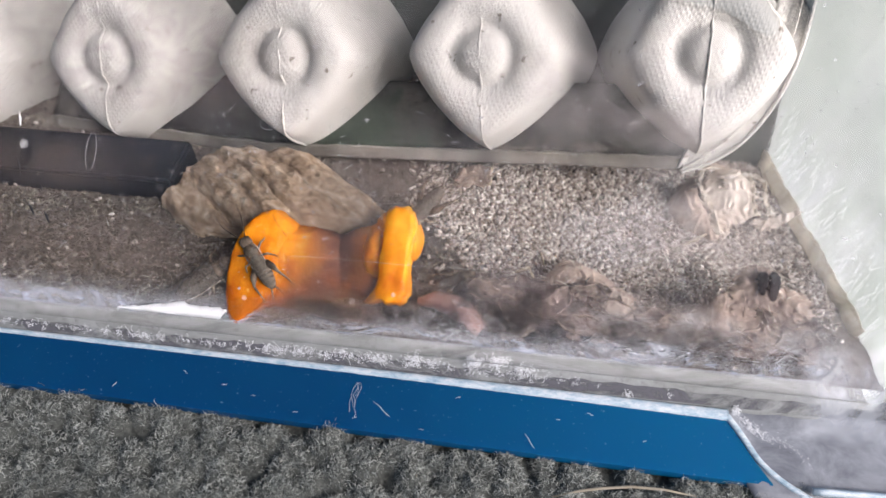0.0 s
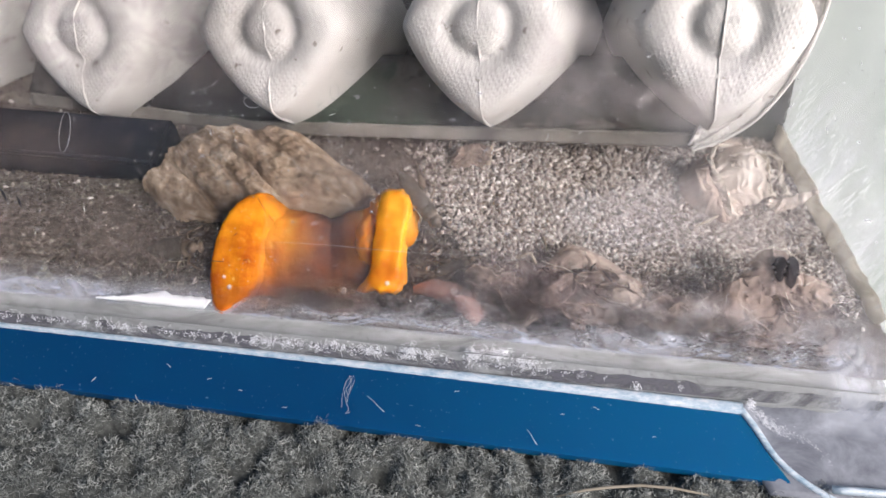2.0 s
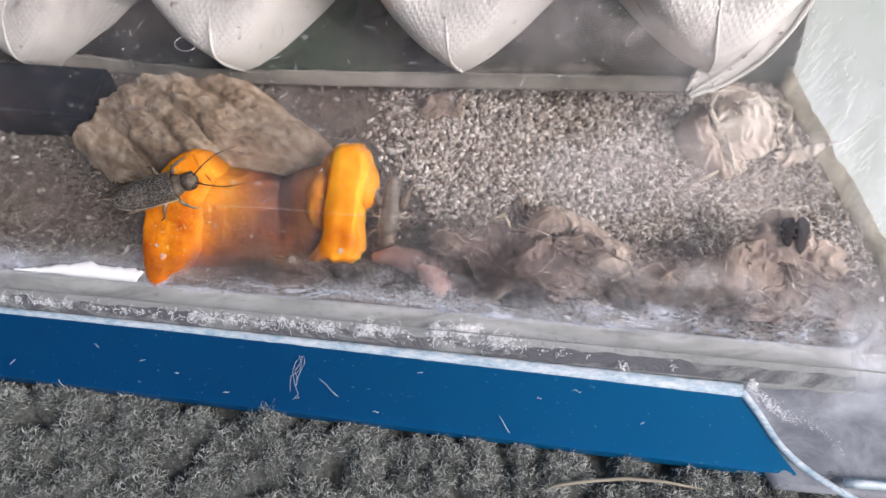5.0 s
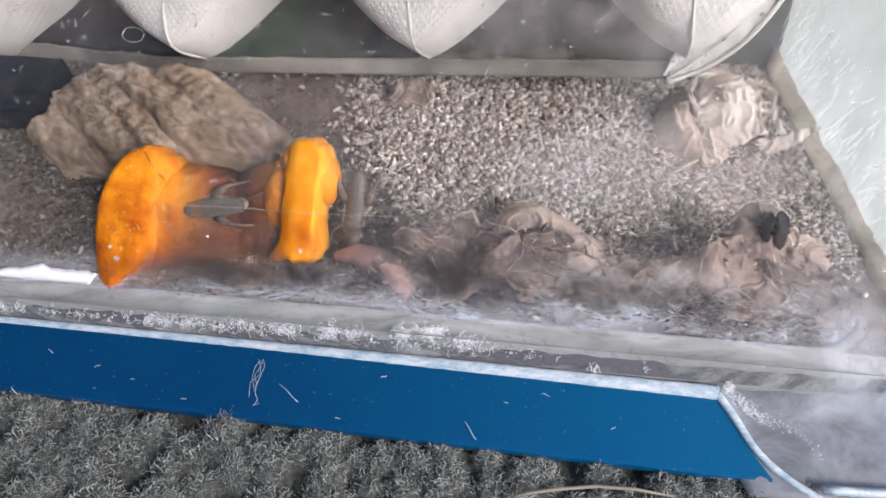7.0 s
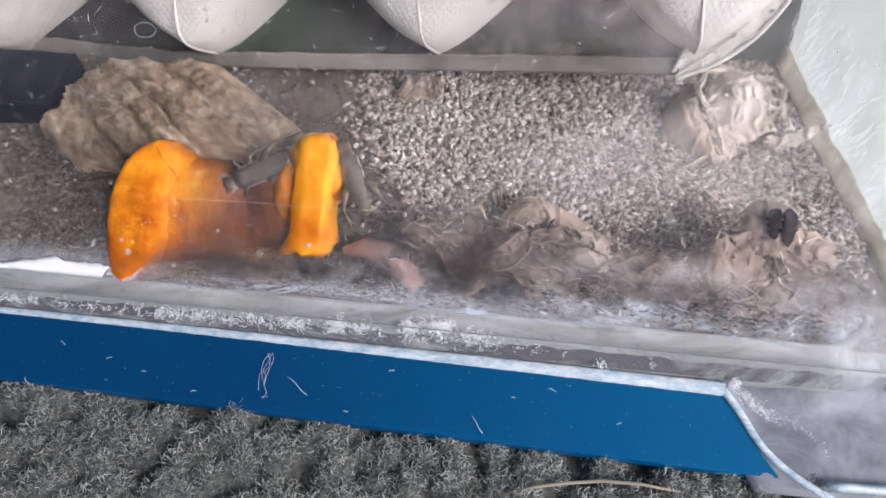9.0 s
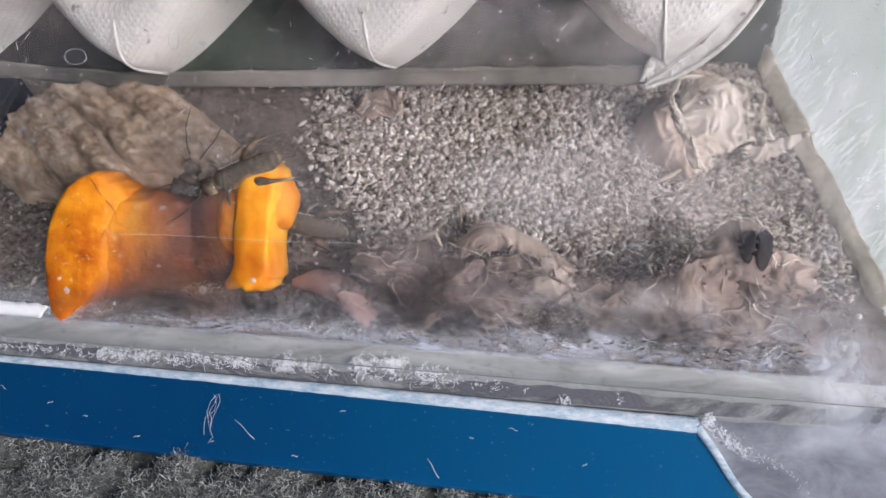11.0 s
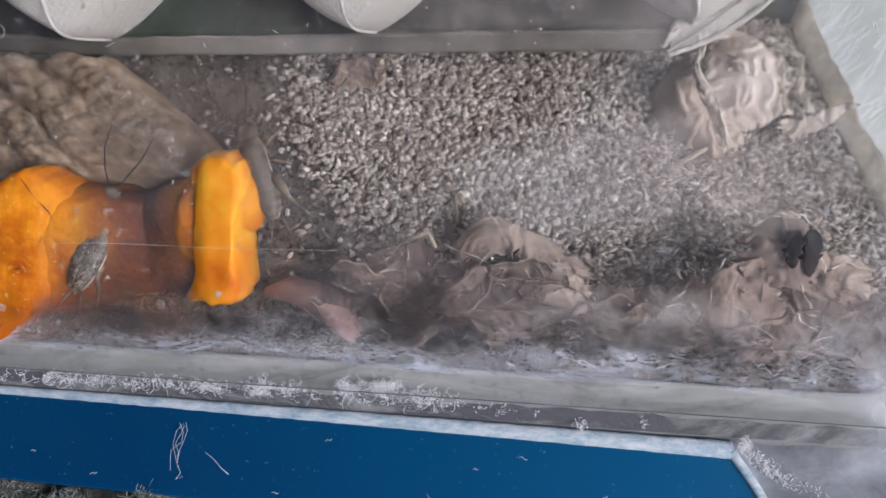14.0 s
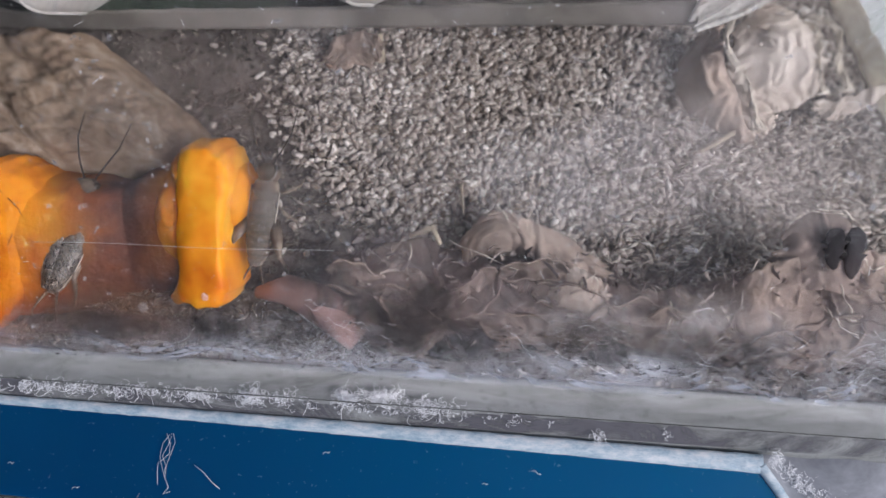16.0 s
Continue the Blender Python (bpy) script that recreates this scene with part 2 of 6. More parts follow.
# white for the painted glint beside the carrot
a = simple("glint_white", (0.90, 0.91, 0.92), (0.97, 0.97, 0.97), 120, 0.15, 0.1)
a.film(a.ramp(a.noise(260, 6, 0.7, (0.3, 1, 1)), (0.30, 0.25), (0.46, 0.97)))
M_WHITE = a.m
# egg carton pulp
a = Mat("paper_pulp", (0.62, 0.60, 0.57), 0.92)
def weave(turn):
    w = a.node("ShaderNodeTexWave", Scale=330.0, Distortion=1.2, Detail=3.0)
    mp = a.node("ShaderNodeMapping")
    mp.inputs["Rotation"].default_value = turn
    a.link(a.co, mp.inputs[0]).link(mp.outputs[0], w.inputs[0])
    return w.outputs["Fac"]


speck = a.ramp(a.noise(240, 3), (0.66, 0.0), (0.71, 0.8))
a.color(a.mix(speck, a.ramp(a.noise(40, 5), (0.3, (0.52, 0.50, 0.455)), (0.7, (0.70, 0.68, 0.63))), (0.16, 0.13, 0.1)))
mesh = a.mix(1.0, weave((0, 0.7, 0.2)), weave((0, -0.75, 0.1)), 'MULTIPLY')
a.bump(a.mix(a.ramp(a.noise(55, 3), (0.35, 0.35), (0.65, 0.85)), mesh, a.noise(700, 6)), 0.4, 0.0006)
M_PULP = a.m
# pulp painted dark for the shade under the cups, with green mottling
a = Mat("shaded_pulp", (0.1, 0.1, 0.09), 0.9)
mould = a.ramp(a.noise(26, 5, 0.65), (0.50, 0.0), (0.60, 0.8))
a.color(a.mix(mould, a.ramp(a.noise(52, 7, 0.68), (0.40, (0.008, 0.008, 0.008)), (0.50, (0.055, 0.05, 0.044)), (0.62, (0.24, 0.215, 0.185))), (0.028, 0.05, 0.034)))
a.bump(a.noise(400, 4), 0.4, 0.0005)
M_SHADED_PULP = a.m
# stained pulp, also darkened for the shade below the cups
M_RIMPULP = simple("stained_shaded_pulp", (0.085, 0.078, 0.066), (0.34, 0.31, 0.27), 60, 0.9, 0.5, 0.0006).m
# substrate
a = Mat("bran_grains", (0.3, 0.27, 0.23), 0.9)
a.color(a.ramp(a.island(), (0, (0.23, 0.188, 0.158)), (0.4, (0.39, 0.338, 0.295)), (0.85, (0.55, 0.49, 0.44)), (1, (0.76, 0.71, 0.65))))
M_GRAIN = a.m
M_SOIL = simple("bran_dust", (0.10, 0.084, 0.073), (0.25, 0.213, 0.185), 160, 1.0, 0.8, 0.001).m
a = Mat("chaff", (0.15, 0.12, 0.09), 0.95)
a.color(a.ramp(a.island(), (0, (0.08, 0.066, 0.055)), (0.6, (0.19, 0.16, 0.132)), (0.95, (0.29, 0.25, 0.21)), (1, (0.40, 0.36, 0.31))))
M_CHAFF = a.m
a = Mat("crumbs", (0.15, 0.12, 0.09), 0.95)
a.color(a.ramp(a.island(), (0, (0.05, 0.042, 0.036)), (0.6, (0.17, 0.142, 0.12)), (1, (0.34, 0.295, 0.25))))
M_CRUMB = a.m
M_DARK = simple("damp_frass", (0.02, 0.017, 0.015), (0.07, 0.06, 0.05), 300, 0.9, 0.8).m
# carrot
a = Mat("carrot_flesh", (0.85, 0.26, 0.015), 0.6, Specular_IOR_Level=0.25, Subsurface_Weight=0.35, Subsurface_Scale=0.004)
a.p.inputs["Subsurface Radius"].default_value = (1.0, 0.35, 0.08)
a.color(a.ramp(a.noise(70, 6), (0.30, (0.48, 0.11, 0.004)), (0.5, (0.66, 0.21, 0.006)), (0.72, (0.82, 0.34, 0.015))))
a.bump(a.noise(420, 5), 0.35, 0.0006)
M_CARROT = a.m
a = Mat("carrot_pale", (0.95, 0.42, 0.03), 0.55, Specular_IOR_Level=0.3, Subsurface_Weight=0.3, Subsurface_Scale=0.003)
a.color(a.ramp(a.noise(105, 8, 0.66), (0.32, (0.58, 0.14, 0.005)), (0.5, (0.82, 0.30, 0.010)), (0.64, (0.94, 0.46, 0.035))))
a.bump(a.noise(500, 4), 0.25, 0.0004)
M_CARROT_PALE = a.m
a = Mat("carrot_core", (0.45, 0.15, 0.03), 0.7, Specular_IOR_Level=0.15, Subsurface_Weight=0.15, Subsurface_Scale=0.003)
sep = a.node("ShaderNodeSeparateXYZ")
a.link(a.co, sep.inputs[0])
far = a.node("ShaderNodeMath")
far.operation = 'ADD'
far.inputs[1].default_value = 0.0832
a.link(sep.outputs[0], far.inputs[0])
dist = a.node("ShaderNodeMath")
dist.operation = 'ABSOLUTE'
a.link(far.outputs[0], dist.inputs[0])
gnawed = a.node("ShaderNodeMapRange")
gnawed.inputs["From Min"].default_value, gnawed.inputs["From Max"].default_value = 0.0022, 0.0105
a.link(dist.outputs[0], gnawed.inputs[0])
brown = a.ramp(a.noise(130, 6), (0.3, (0.06, 0.024, 0.018)), (0.55, (0.13, 0.046, 0.026)), (0.78, (0.30, 0.09, 0.02)))
flesh = a.ramp(a.noise(95, 8, 0.68), (0.32, (0.44, 0.09, 0.004)), (0.5, (0.74, 0.25, 0.007)), (0.66, (0.90, 0.40, 0.02)))
flesh = a.mix(a.ramp(a.noise(620, 3, 0.6, (1.0, 1.0, 0.4)), (0.64, 0.0), (0.72, 0.55)), flesh, (0.95, 0.60, 0.16))   # pale dried flecks
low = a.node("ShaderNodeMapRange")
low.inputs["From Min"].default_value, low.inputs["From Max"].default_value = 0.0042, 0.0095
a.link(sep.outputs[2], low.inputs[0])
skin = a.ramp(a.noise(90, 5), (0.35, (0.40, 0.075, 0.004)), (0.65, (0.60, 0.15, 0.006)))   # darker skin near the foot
under_shade = a.node("ShaderNodeMapRange")   # muddy shade on the waist's lower half, painted in as brown
under_shade.inputs["From Min"].default_value, under_shade.inputs["From Max"].default_value = 0.005, 0.0135
a.link(sep.outputs[2], under_shade.inputs[0])
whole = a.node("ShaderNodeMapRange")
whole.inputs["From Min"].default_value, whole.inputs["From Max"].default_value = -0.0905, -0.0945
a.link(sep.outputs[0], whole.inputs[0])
flesh_mask = a.mix(1.0, gnawed.outputs[0], a.mix(1.0, under_shade.outputs[0], whole.outputs[0], 'LIGHTEN'), 'MULTIPLY')
a.color(a.mix(flesh_mask, brown, a.mix(low.outputs[0], skin, flesh)))
a.bump(a.noise(500, 5), 0.6, 0.0008)
M_CORE = a.m
M_CRACK = simple("nibble_crack", (0.10, 0.03, 0.01), (0.2, 0.07, 0.02), 300).m
# bark
a = Mat("cork_bark", (0.3, 0.22, 0.14), 0.9)


def along_grain(scale, stretch, **kw):
    mp = a.node("ShaderNodeMapping")
    mp.vector_type = 'TEXTURE'
    mp.inputs["Rotation"].default_value = (0, 0, -0.644)
    mp.inputs["Scale"].default_value = (stretch, 1.0, 1.0)
    n = a.node("ShaderNodeTexNoise", Scale=scale, **kw)
    a.link(a.co, mp.inputs[0]).link(mp.outputs[0], n.inputs[0])
    return n.outputs["Fac"]


n1 = along_grain(330.0, 2.0, Detail=8.0, Roughness=0.75, Distortion=0.4)
grain = a.ramp(n1, (0.30, (0.15, 0.105, 0.074)), (0.42, (0.42, 0.30, 0.20)), (0.53, (0.64, 0.48, 0.34)), (0.68, (0.90, 0.77, 0.62)))
n2 = along_grain(60.0, 3.0, Detail=5.0, Roughness=0.6, Distortion=0.5)
a.color(a.mix(a.ramp(n2, (0.40, 0.5), (0.52, 0.0)), a.mix(a.ramp(a.noise(34, 4), (0.45, 0.0), (0.62, 0.55)), grain, (0.46, 0.30, 0.18)), (0.14, 0.10, 0.074)))
a.bump(n1, 0.9, 0.0028)
M_BARK = a.m
a = Mat("dry_leaf", (0.42, 0.31, 0.22), 0.75)
a.color(a.mix(a.ramp(a.noise(90, 6), (0.35, 0.0), (0.7, 1.0)), (0.46, 0.37, 0.30), (0.80, 0.72, 0.64)))
a.bump(a.noise(260, 5), 0.4, 0.0005)
M_LEAF = a.m
a = Mat("dull_husk", (0.24, 0.18, 0.15), 0.85)
a.color(a.ramp(a.noise(60, 6), (0.36, (0.035, 0.026, 0.025)), (0.5, (0.14, 0.105, 0.092)), (0.66, (0.31, 0.24, 0.20))))
a.bump(a.noise(300, 5), 0.35, 0.0008)
M_HUSK = a.m
M_LEAF_BROWN = simple("brown_leaf", (0.20, 0.145, 0.115), (0.58, 0.465, 0.385), 130, 0.75).m
M_HUSK_TAN = simple("tan_husk", (0.075, 0.056, 0.048), (0.44, 0.34, 0.275), 150, 0.8, 0.6, 0.001).m
a = Mat("soggy_peel", (0.2, 0.15, 0.14), 0.6, Specular_IOR_Level=0.3)
a.color(a.mix(a.ramp(a.noise(260, 6, 0.7), (0.5, 0.0), (0.68, 0.6)), a.ramp(a.noise(75, 6, 0.62, None, 0.7), (0.36, (0.012, 0.010, 0.012)), (0.46, (0.12, 0.092, 0.087)), (0.56, (0.25, 0.19, 0.165)), (0.69, (0.42, 0.33, 0.275))), (0.48, 0.385, 0.32)))
a.bump(a.noise(420, 6), 0.5, 0.0008)
M_SOGGY = a.m
M_RIM = simple("pale_rim", (0.58, 0.50, 0.40), (0.84, 0.77, 0.67), 200, 0.8).m
a = Mat("flakes", (0.2, 0.16, 0.12), 0.85)
a.color(a.ramp(a.island(), (0, (0.06, 0.048, 0.045)), (0.35, (0.20, 0.16, 0.145)), (0.8, (0.36, 0.30, 0.265)), (1, (0.60, 0.53, 0.47))))
M_FLAKE = a.m
M_BLACK = simple("black_scab", (0.008, 0.007, 0.009), (0.03, 0.027, 0.03), 200, 0.9).m
M_PINK = simple("pink_peel", (0.30, 0.175, 0.15), (0.44, 0.29, 0.26), 80, 0.6).m
M_STRAW = simple("pale_straw", (0.32, 0.265, 0.19), (0.50, 0.43, 0.33), 90, 0.7).m
M_LINT = Mat("white_lint", (0.93, 0.93, 0.95), 0.9).m
# near-black with dust mottling, painted for the shade at the tub's back
a = Mat("dark_void", (0.012, 0.015, 0.024), 0.85, Specular_IOR_Level=0.15)
a.color(a.mix(a.ramp(a.noise(240, 6, 0.7), (0.52, 0.0), (0.74, 0.6)), a.ramp(a.noise(60, 4), (0.3, (0.006, 0.008, 0.014)), (0.7, (0.016, 0.019, 0.03))), (0.09, 0.085, 0.085)))
M_NAVY = a.m
# cricket
a = Mat("cricket_shell", (0.25, 0.17, 0.1), 0.6, Specular_IOR_Level=0.25)
a.color(a.ramp(a.noise(420, 4), (0.35, (0.06, 0.045, 0.034)), (0.52, (0.17, 0.13, 0.095)), (0.72, (0.34, 0.275, 0.21))))
M_CRICKET = a.m
M_CRICKET_DARK = simple("cricket_dark", (0.02, 0.015, 0.012), (0.07, 0.05, 0.035), 500, 0.35).m
a = Mat("cricket_band", (0.3, 0.24, 0.17), 0.7, Specular_IOR_Level=0.2)
w = a.node("ShaderNodeTexWave", Scale=300.0, Distortion=3.5)
a.link(a.co, w.inputs[0])
a.color(a.ramp(w.outputs["Fac"], (0.25, (0.065, 0.05, 0.04)), (0.75, (0.20, 0.16, 0.12))))
M_BAND = a.m
a = Mat("cricket_wing", (0.42, 0.33, 0.24), 0.35)
net = a.node("ShaderNodeTexVoronoi", Scale=1900.0)
net.feature = 'DISTANCE_TO_EDGE'
a.link(a.co, net.inputs["Vector"])
veins = a.ramp(net.outputs["Distance"], (0.015, 1.0), (0.05, 0.0))
a.color(a.mix(veins, a.ramp(a.noise(350, 3, 0.5, (0.3, 2, 2)), (0.4, (0.10, 0.085, 0.07)), (0.62, (0.22, 0.19, 0.155))), (0.34, 0.29, 0.235)))
a.film(a.ramp(veins, (0.0, 0.26), (1.0, 0.6)))
M_WING = a.m
a = Mat("dark_wing", (0.1, 0.09, 0.075), 0.4)
net = a.node("ShaderNodeTexVoronoi", Scale=2100.0)
net.feature = 'DISTANCE_TO_EDGE'
long = a.t.nodes.new("ShaderNodeMapping")
long.inputs["Scale"].default_value = (0.55, 1.2, 1.2)
a.link(a.co, long.inputs[0]).link(long.outputs[0], net.inputs["Vector"])
veins = a.ramp(net.outputs["Distance"], (0.02, 0.8), (0.10, 0.0))
a.color(a.mix(veins, a.ramp(a.noise(350, 3), (0.4, (0.075, 0.062, 0.053)), (0.62, (0.18, 0.15, 0.125))), (0.29, 0.25, 0.205)))
a.film(a.ramp(veins, (0.0, 0.62), (1.0, 0.85)))
M_WING_DARK = a.m

# ---- mesh helpers; all lengths below are millimetres ----
MM = 0.001


def thing(name, label, category, at=(0, 0, 0), group="", kind=""):
    ob = new(name)
    ob.location = Vector(at) * MM
    ob.empty_display_size = 0.005
    return tagged(ob, label, category, group, kind)


def link_mesh(name, me, mat, parent=None, label="", smooth=True):
    if mat:
        me.materials.append(mat)
    if smooth:
        me.polygons.foreach_set("use_smooth", [True] * len(me.polygons))
    ob = new(name, me)
    if parent:
        ob.parent = parent
    return tagged(ob, label)


def part(name, bm, mat, parent=None, label="", smooth=True):
    bmesh.ops.scale(bm, vec=(MM, MM, MM), verts=bm.verts)
    bmesh.ops.recalc_face_normals(bm, faces=bm.faces)
    me = bpy.data.meshes.new(name)
    bm.to_mesh(me)
    bm.free()
    return link_mesh(name, me, mat, parent, label, smooth)


def from_lists(name, verts, faces, mat, parent=None, label="", smooth=True):
    me = bpy.data.meshes.new(name)
    me.from_pydata((np.asarray(verts, float) * MM).tolist(), [], [list(map(int, f)) for f in faces])
    me.update()
    return link_mesh(name, me, mat, parent, label, smooth)


def grid(nu, nv, f, thick=None, direction=None):
    """A sheet of nu x nv cells through f(u, v); with thick it becomes a slab along the direction."""
    bm = bmesh.new()
    vs = [[bm.verts.new(f(i / nu, j / nv)) for j in range(nv + 1)] for i in range(nu + 1)]
    for i in range(nu):
        for j in range(nv):
            bm.faces.new((vs[i][j], vs[i + 1][j], vs[i + 1][j + 1], vs[i][j + 1]))
    if thick:
        bm.normal_update()
        shift = [(Vector(direction) if direction else v.normal.copy()) * thick for v in bm.verts]
        top = list(bm.verts)
        low = [bm.verts.new(v.co - s) for v, s in zip(top, shift)]
        n = nv + 1
        for i in range(nu):
            for j in range(nv):
                q = (i * n + j, (i + 1) * n + j, (i + 1) * n + j + 1, i * n + j + 1)
                bm.faces.new([low[k] for k in reversed(q)])
        loop = [i * n for i in range(nu)] + [nu * n + j for j in range(nv)] + [i * n + nv for i in range(nu, 0, -1)] + list(range(nv, 0, -1))
        for p, q in zip(loop, loop[1:] + loop[:1]):
            bm.faces.new((top[q], top[p], low[p], low[q]))
    return bm


def tube(points, radii, sides=6, bm=None):
    """A round tapered tube through the points."""
    bm = bm or bmesh.new()
    pts = [Vector(p) for p in points]
    rs = radii if isinstance(radii, (list, tuple)) else [radii] * len(pts)
    rings = []
    for i, p in enumerate(pts):
        d = (pts[min(i + 1, len(pts) - 1)] - pts[max(i - 1, 0)]).normalized()
        s = d.orthogonal().normalized() if i == 0 else (side - d * side.dot(d)).normalized()
        side = s
        t = d.cross(s)
        rings.append([bm.verts.new(p + (s * math.cos(k) + t * math.sin(k)) * rs[i]) for k in (2 * math.pi * j / sides for j in range(sides))])
    for r0, r1 in zip(rings, rings[1:]):
        for j in range(sides):
            bm.faces.new((r0[j], r0[(j + 1) % sides], r1[(j + 1) % sides], r1[j]))
    bm.faces.new(list(reversed(rings[0])))
    bm.faces.new(rings[-1])
    return bm


def blob(center, size, rough=0.0, freq=0.1, segs=16, rings=10, seed=0.0):
    """An ellipsoid with an uneven skin."""
    bm = bmesh.new()
    bmesh.ops.create_uvsphere(bm, u_segments=segs, v_segments=rings, radius=1)
    c, s = Vector(center), Vector(size)
    for v in bm.verts:
        d = v.co.copy()
        p = Vector((d.x * s.x, d.y * s.y, d.z * s.z))
        k = 1 + rough * noise.fractal(p * freq + Vector((seed, seed * 2, 7)), 1.0, 2.0, 4)
        v.co = c + p * k
    return bm


def fractal(x, y, z=0.0, f=1.0):
    return noise.fractal(Vector((x * f, y * f, z)), 1.0, 2.0, 4)


# ---- ground ----
def build_ground():
    far = 20000.0
    def sheet(u, v):
        x = -90 + math.copysign(abs(2 * u - 1) ** 5, u - 0.5) * far
        y = 20 + math.copysign(abs(2 * v - 1) ** 5, v - 0.5) * far
        return (x, y, -7.2)
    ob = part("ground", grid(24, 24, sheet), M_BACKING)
    tagged(ob, "grey-green carpet backing that covers the floor", "carpet", kind="structure")
    rng = np.random.default_rng(5)
    gx, gy = np.meshgrid(np.arange(-240, 60, 3.9), np.arange(-13.0, -62, -3.4))
    cx = (gx + 1.95 * (np.arange(gx.shape[0]) % 2)[:, None]).ravel()
    cy = gy.ravel()
    cx = cx + rng.normal(0, 2.1, cx.size)
    cy = cy - abs(rng.normal(0, 1.7, cy.size)) - 0.017 * (cx + 10)
    ch = -3.3 + rng.normal(0, 0.55, cx.size)
    hx, hy = np.meshgrid(np.linspace(-240, 60, 420), np.linspace(-11.2, -62, 76), indexing="ij")
    hy = hy - 0.017 * (hx + 10)
    hz = np.full(hx.shape, -7.0)
    for tx, ty, tz in zip(cx, cy, ch):
        near = (abs(hx - tx) < 3.4) & (abs(hy - ty) < 3.4)
        hz[near] = np.maximum(hz[near], tz - 0.4 - 0.26 * ((hx[near] - tx) ** 2 + (hy[near] - ty) ** 2))
    hz = hz + rng.normal(0, 0.12, hz.shape)
    idx = np.arange(hx.size).reshape(hx.shape)
    quads = np.stack([idx[:-1, :-1], idx[:-1, 1:], idx[1:, 1:], idx[1:, :-1]], -1).reshape(-1, 4)
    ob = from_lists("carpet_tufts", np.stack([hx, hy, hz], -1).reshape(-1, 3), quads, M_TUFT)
    tagged(ob, "dense grey-green carpet tufts under the loose fibres", "carpet", kind="stuff")
    per = 205
    n = cx.size * per
    cx, cy, ch = np.repeat(cx, per), np.repeat(cy, per), np.repeat(ch, per)
    a0 = rng.uniform(0, 2 * np.pi, n)
    r0 = 3.0 * rng.uniform(0, 1, n) ** 0.6
    x, y = cx + r0 * np.cos(a0), cy + r0 * np.sin(a0) * 0.9
    z = ch - 0.3 * r0 ** 2 + rng.normal(0, 0.3, n)
    ang = a0 + rng.normal(0, 1.4, n)
    length = rng.uniform(0.6, 1.9, n)
    w = rng.uniform(0.024, 0.058, n)
    curl = rng.normal(0, 1.7, n)
    lift = rng.normal(0.35, 0.55, n)
    P = []
    for s in (0, 0.3, 0.6, 1.0):
        t = ang + curl * s
        px = x + np.cos(t) * length * s * 0.8
        py = y + np.sin(t) * length * s * 0.8
        pz = z + lift * length * s * (1.15 - s) * 1.6
        sx, sy = -np.sin(t) * w * (1 - 0.5 * s), np.cos(t) * w * (1 - 0.5 * s)
        P += [np.stack([px - sx, py - sy, pz], 1), np.stack([px + sx, py + sy, pz + 0.04], 1)]
    verts = np.stack(P, 1).reshape(-1, 3)
    base = np.arange(n)[:, None] * 8
    faces = np.concatenate([base + np.array(q) for q in ((0, 1, 3, 2), (2, 3, 5, 4), (4, 5, 7, 6))], 0)
    ob = from_lists("carpet_pile", verts, faces, M_CARPET)
    tagged(ob, "curly grey-green wool carpet pile in small tufts", "carpet", kind="stuff")


build_ground()


# ---- blue plate in front of the tub ----
def build_blue():
    ob = thing("blue_tray", "deep blue plastic tray edge with frosted white rim on carpet", "tray")
    def z_at(y):
        return 0.1 + 0.2 * y if y < 0 else 0.1
    outline = [(-260, -8.8), (7.6, -13.2), (4.2, -8.9), (1.0, -4.0), (-1.2, -0.9), (-50, -0.1), (-110, 0.3), (-260, 0.8)]
    bm = bmesh.new()
    top = [bm.verts.new((x, y, z_at(y))) for x, y in outline]
    low = [bm.verts.new((x, y, z_at(y) - 2.2)) for x, y in outline]
    bm.faces.new(top)
    bm.faces.new(list(reversed(low)))
    for i in range(len(top)):
        j = (i + 1) % len(top)
        bm.faces.new((top[j], top[i], low[i], low[j]))
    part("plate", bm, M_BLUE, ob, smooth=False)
    # frosted lip along the back edge and down the cut corner
    def lip(points, widths, n, drop=1.2):
        pts = [Vector((x, y, 0)) for x, y in points]
        legs = [(q - p).length for p, q in zip(pts, pts[1:])]
        def along(u):
            d = u * sum(legs)
            i = 0
            while i < len(legs) - 1 and d > legs[i]:
                d -= legs[i]
                i += 1
            f = min(1.0, d / legs[i])
            p = [pts[max(0, min(len(pts) - 1, i + k))] for k in (-1, 0, 1, 2)]
            q = 0.5 * (2 * p[1] + (p[2] - p[0]) * f + (2 * p[0] - 5 * p[1] + 4 * p[2] - p[3]) * f * f + (3 * p[1] - p[0] - 3 * p[2] + p[3]) * f ** 3)
            return q, widths[i] + (widths[i + 1] - widths[i]) * f
        def f(u, v):
            q, w = along(u)
            d = (along(min(1.0, u + 0.004))[0] - along(max(0.0, u - 0.004))[0]).normalized()
            p = q + Vector((-d.y, d.x, 0)) * (v - 0.5) * w
            z = z_at(p.y) + 0.35 + 0.24 * min(1.0, 4 * v, 4 * (1 - v)) + 0.07 * fractal(p.x, p.y, 2.0, 1.1)
            return (p.x, p.y + 0.07 * fractal(p.x, 5.0 + v, 1.0, 0.45), z)
        part("edge", grid(n, 5, f, drop, (0, 0, 1)), M_EDGE, ob, "frosted white cut edge")
    lip([(-260, 0.95), (-110, 0.4), (-50, -0.05), (-0.4, -0.65)], [0.9, 1.15, 1.7, 2.2], 320)
    lip([(-0.6, -0.9), (1.9, -4.2), (5.2, -9.0), (9.6, -12.6), (16.5, -16.2)], [1.2, 1.1, 1.0, 1.0, 1.1], 48)
    return ob


build_blue()


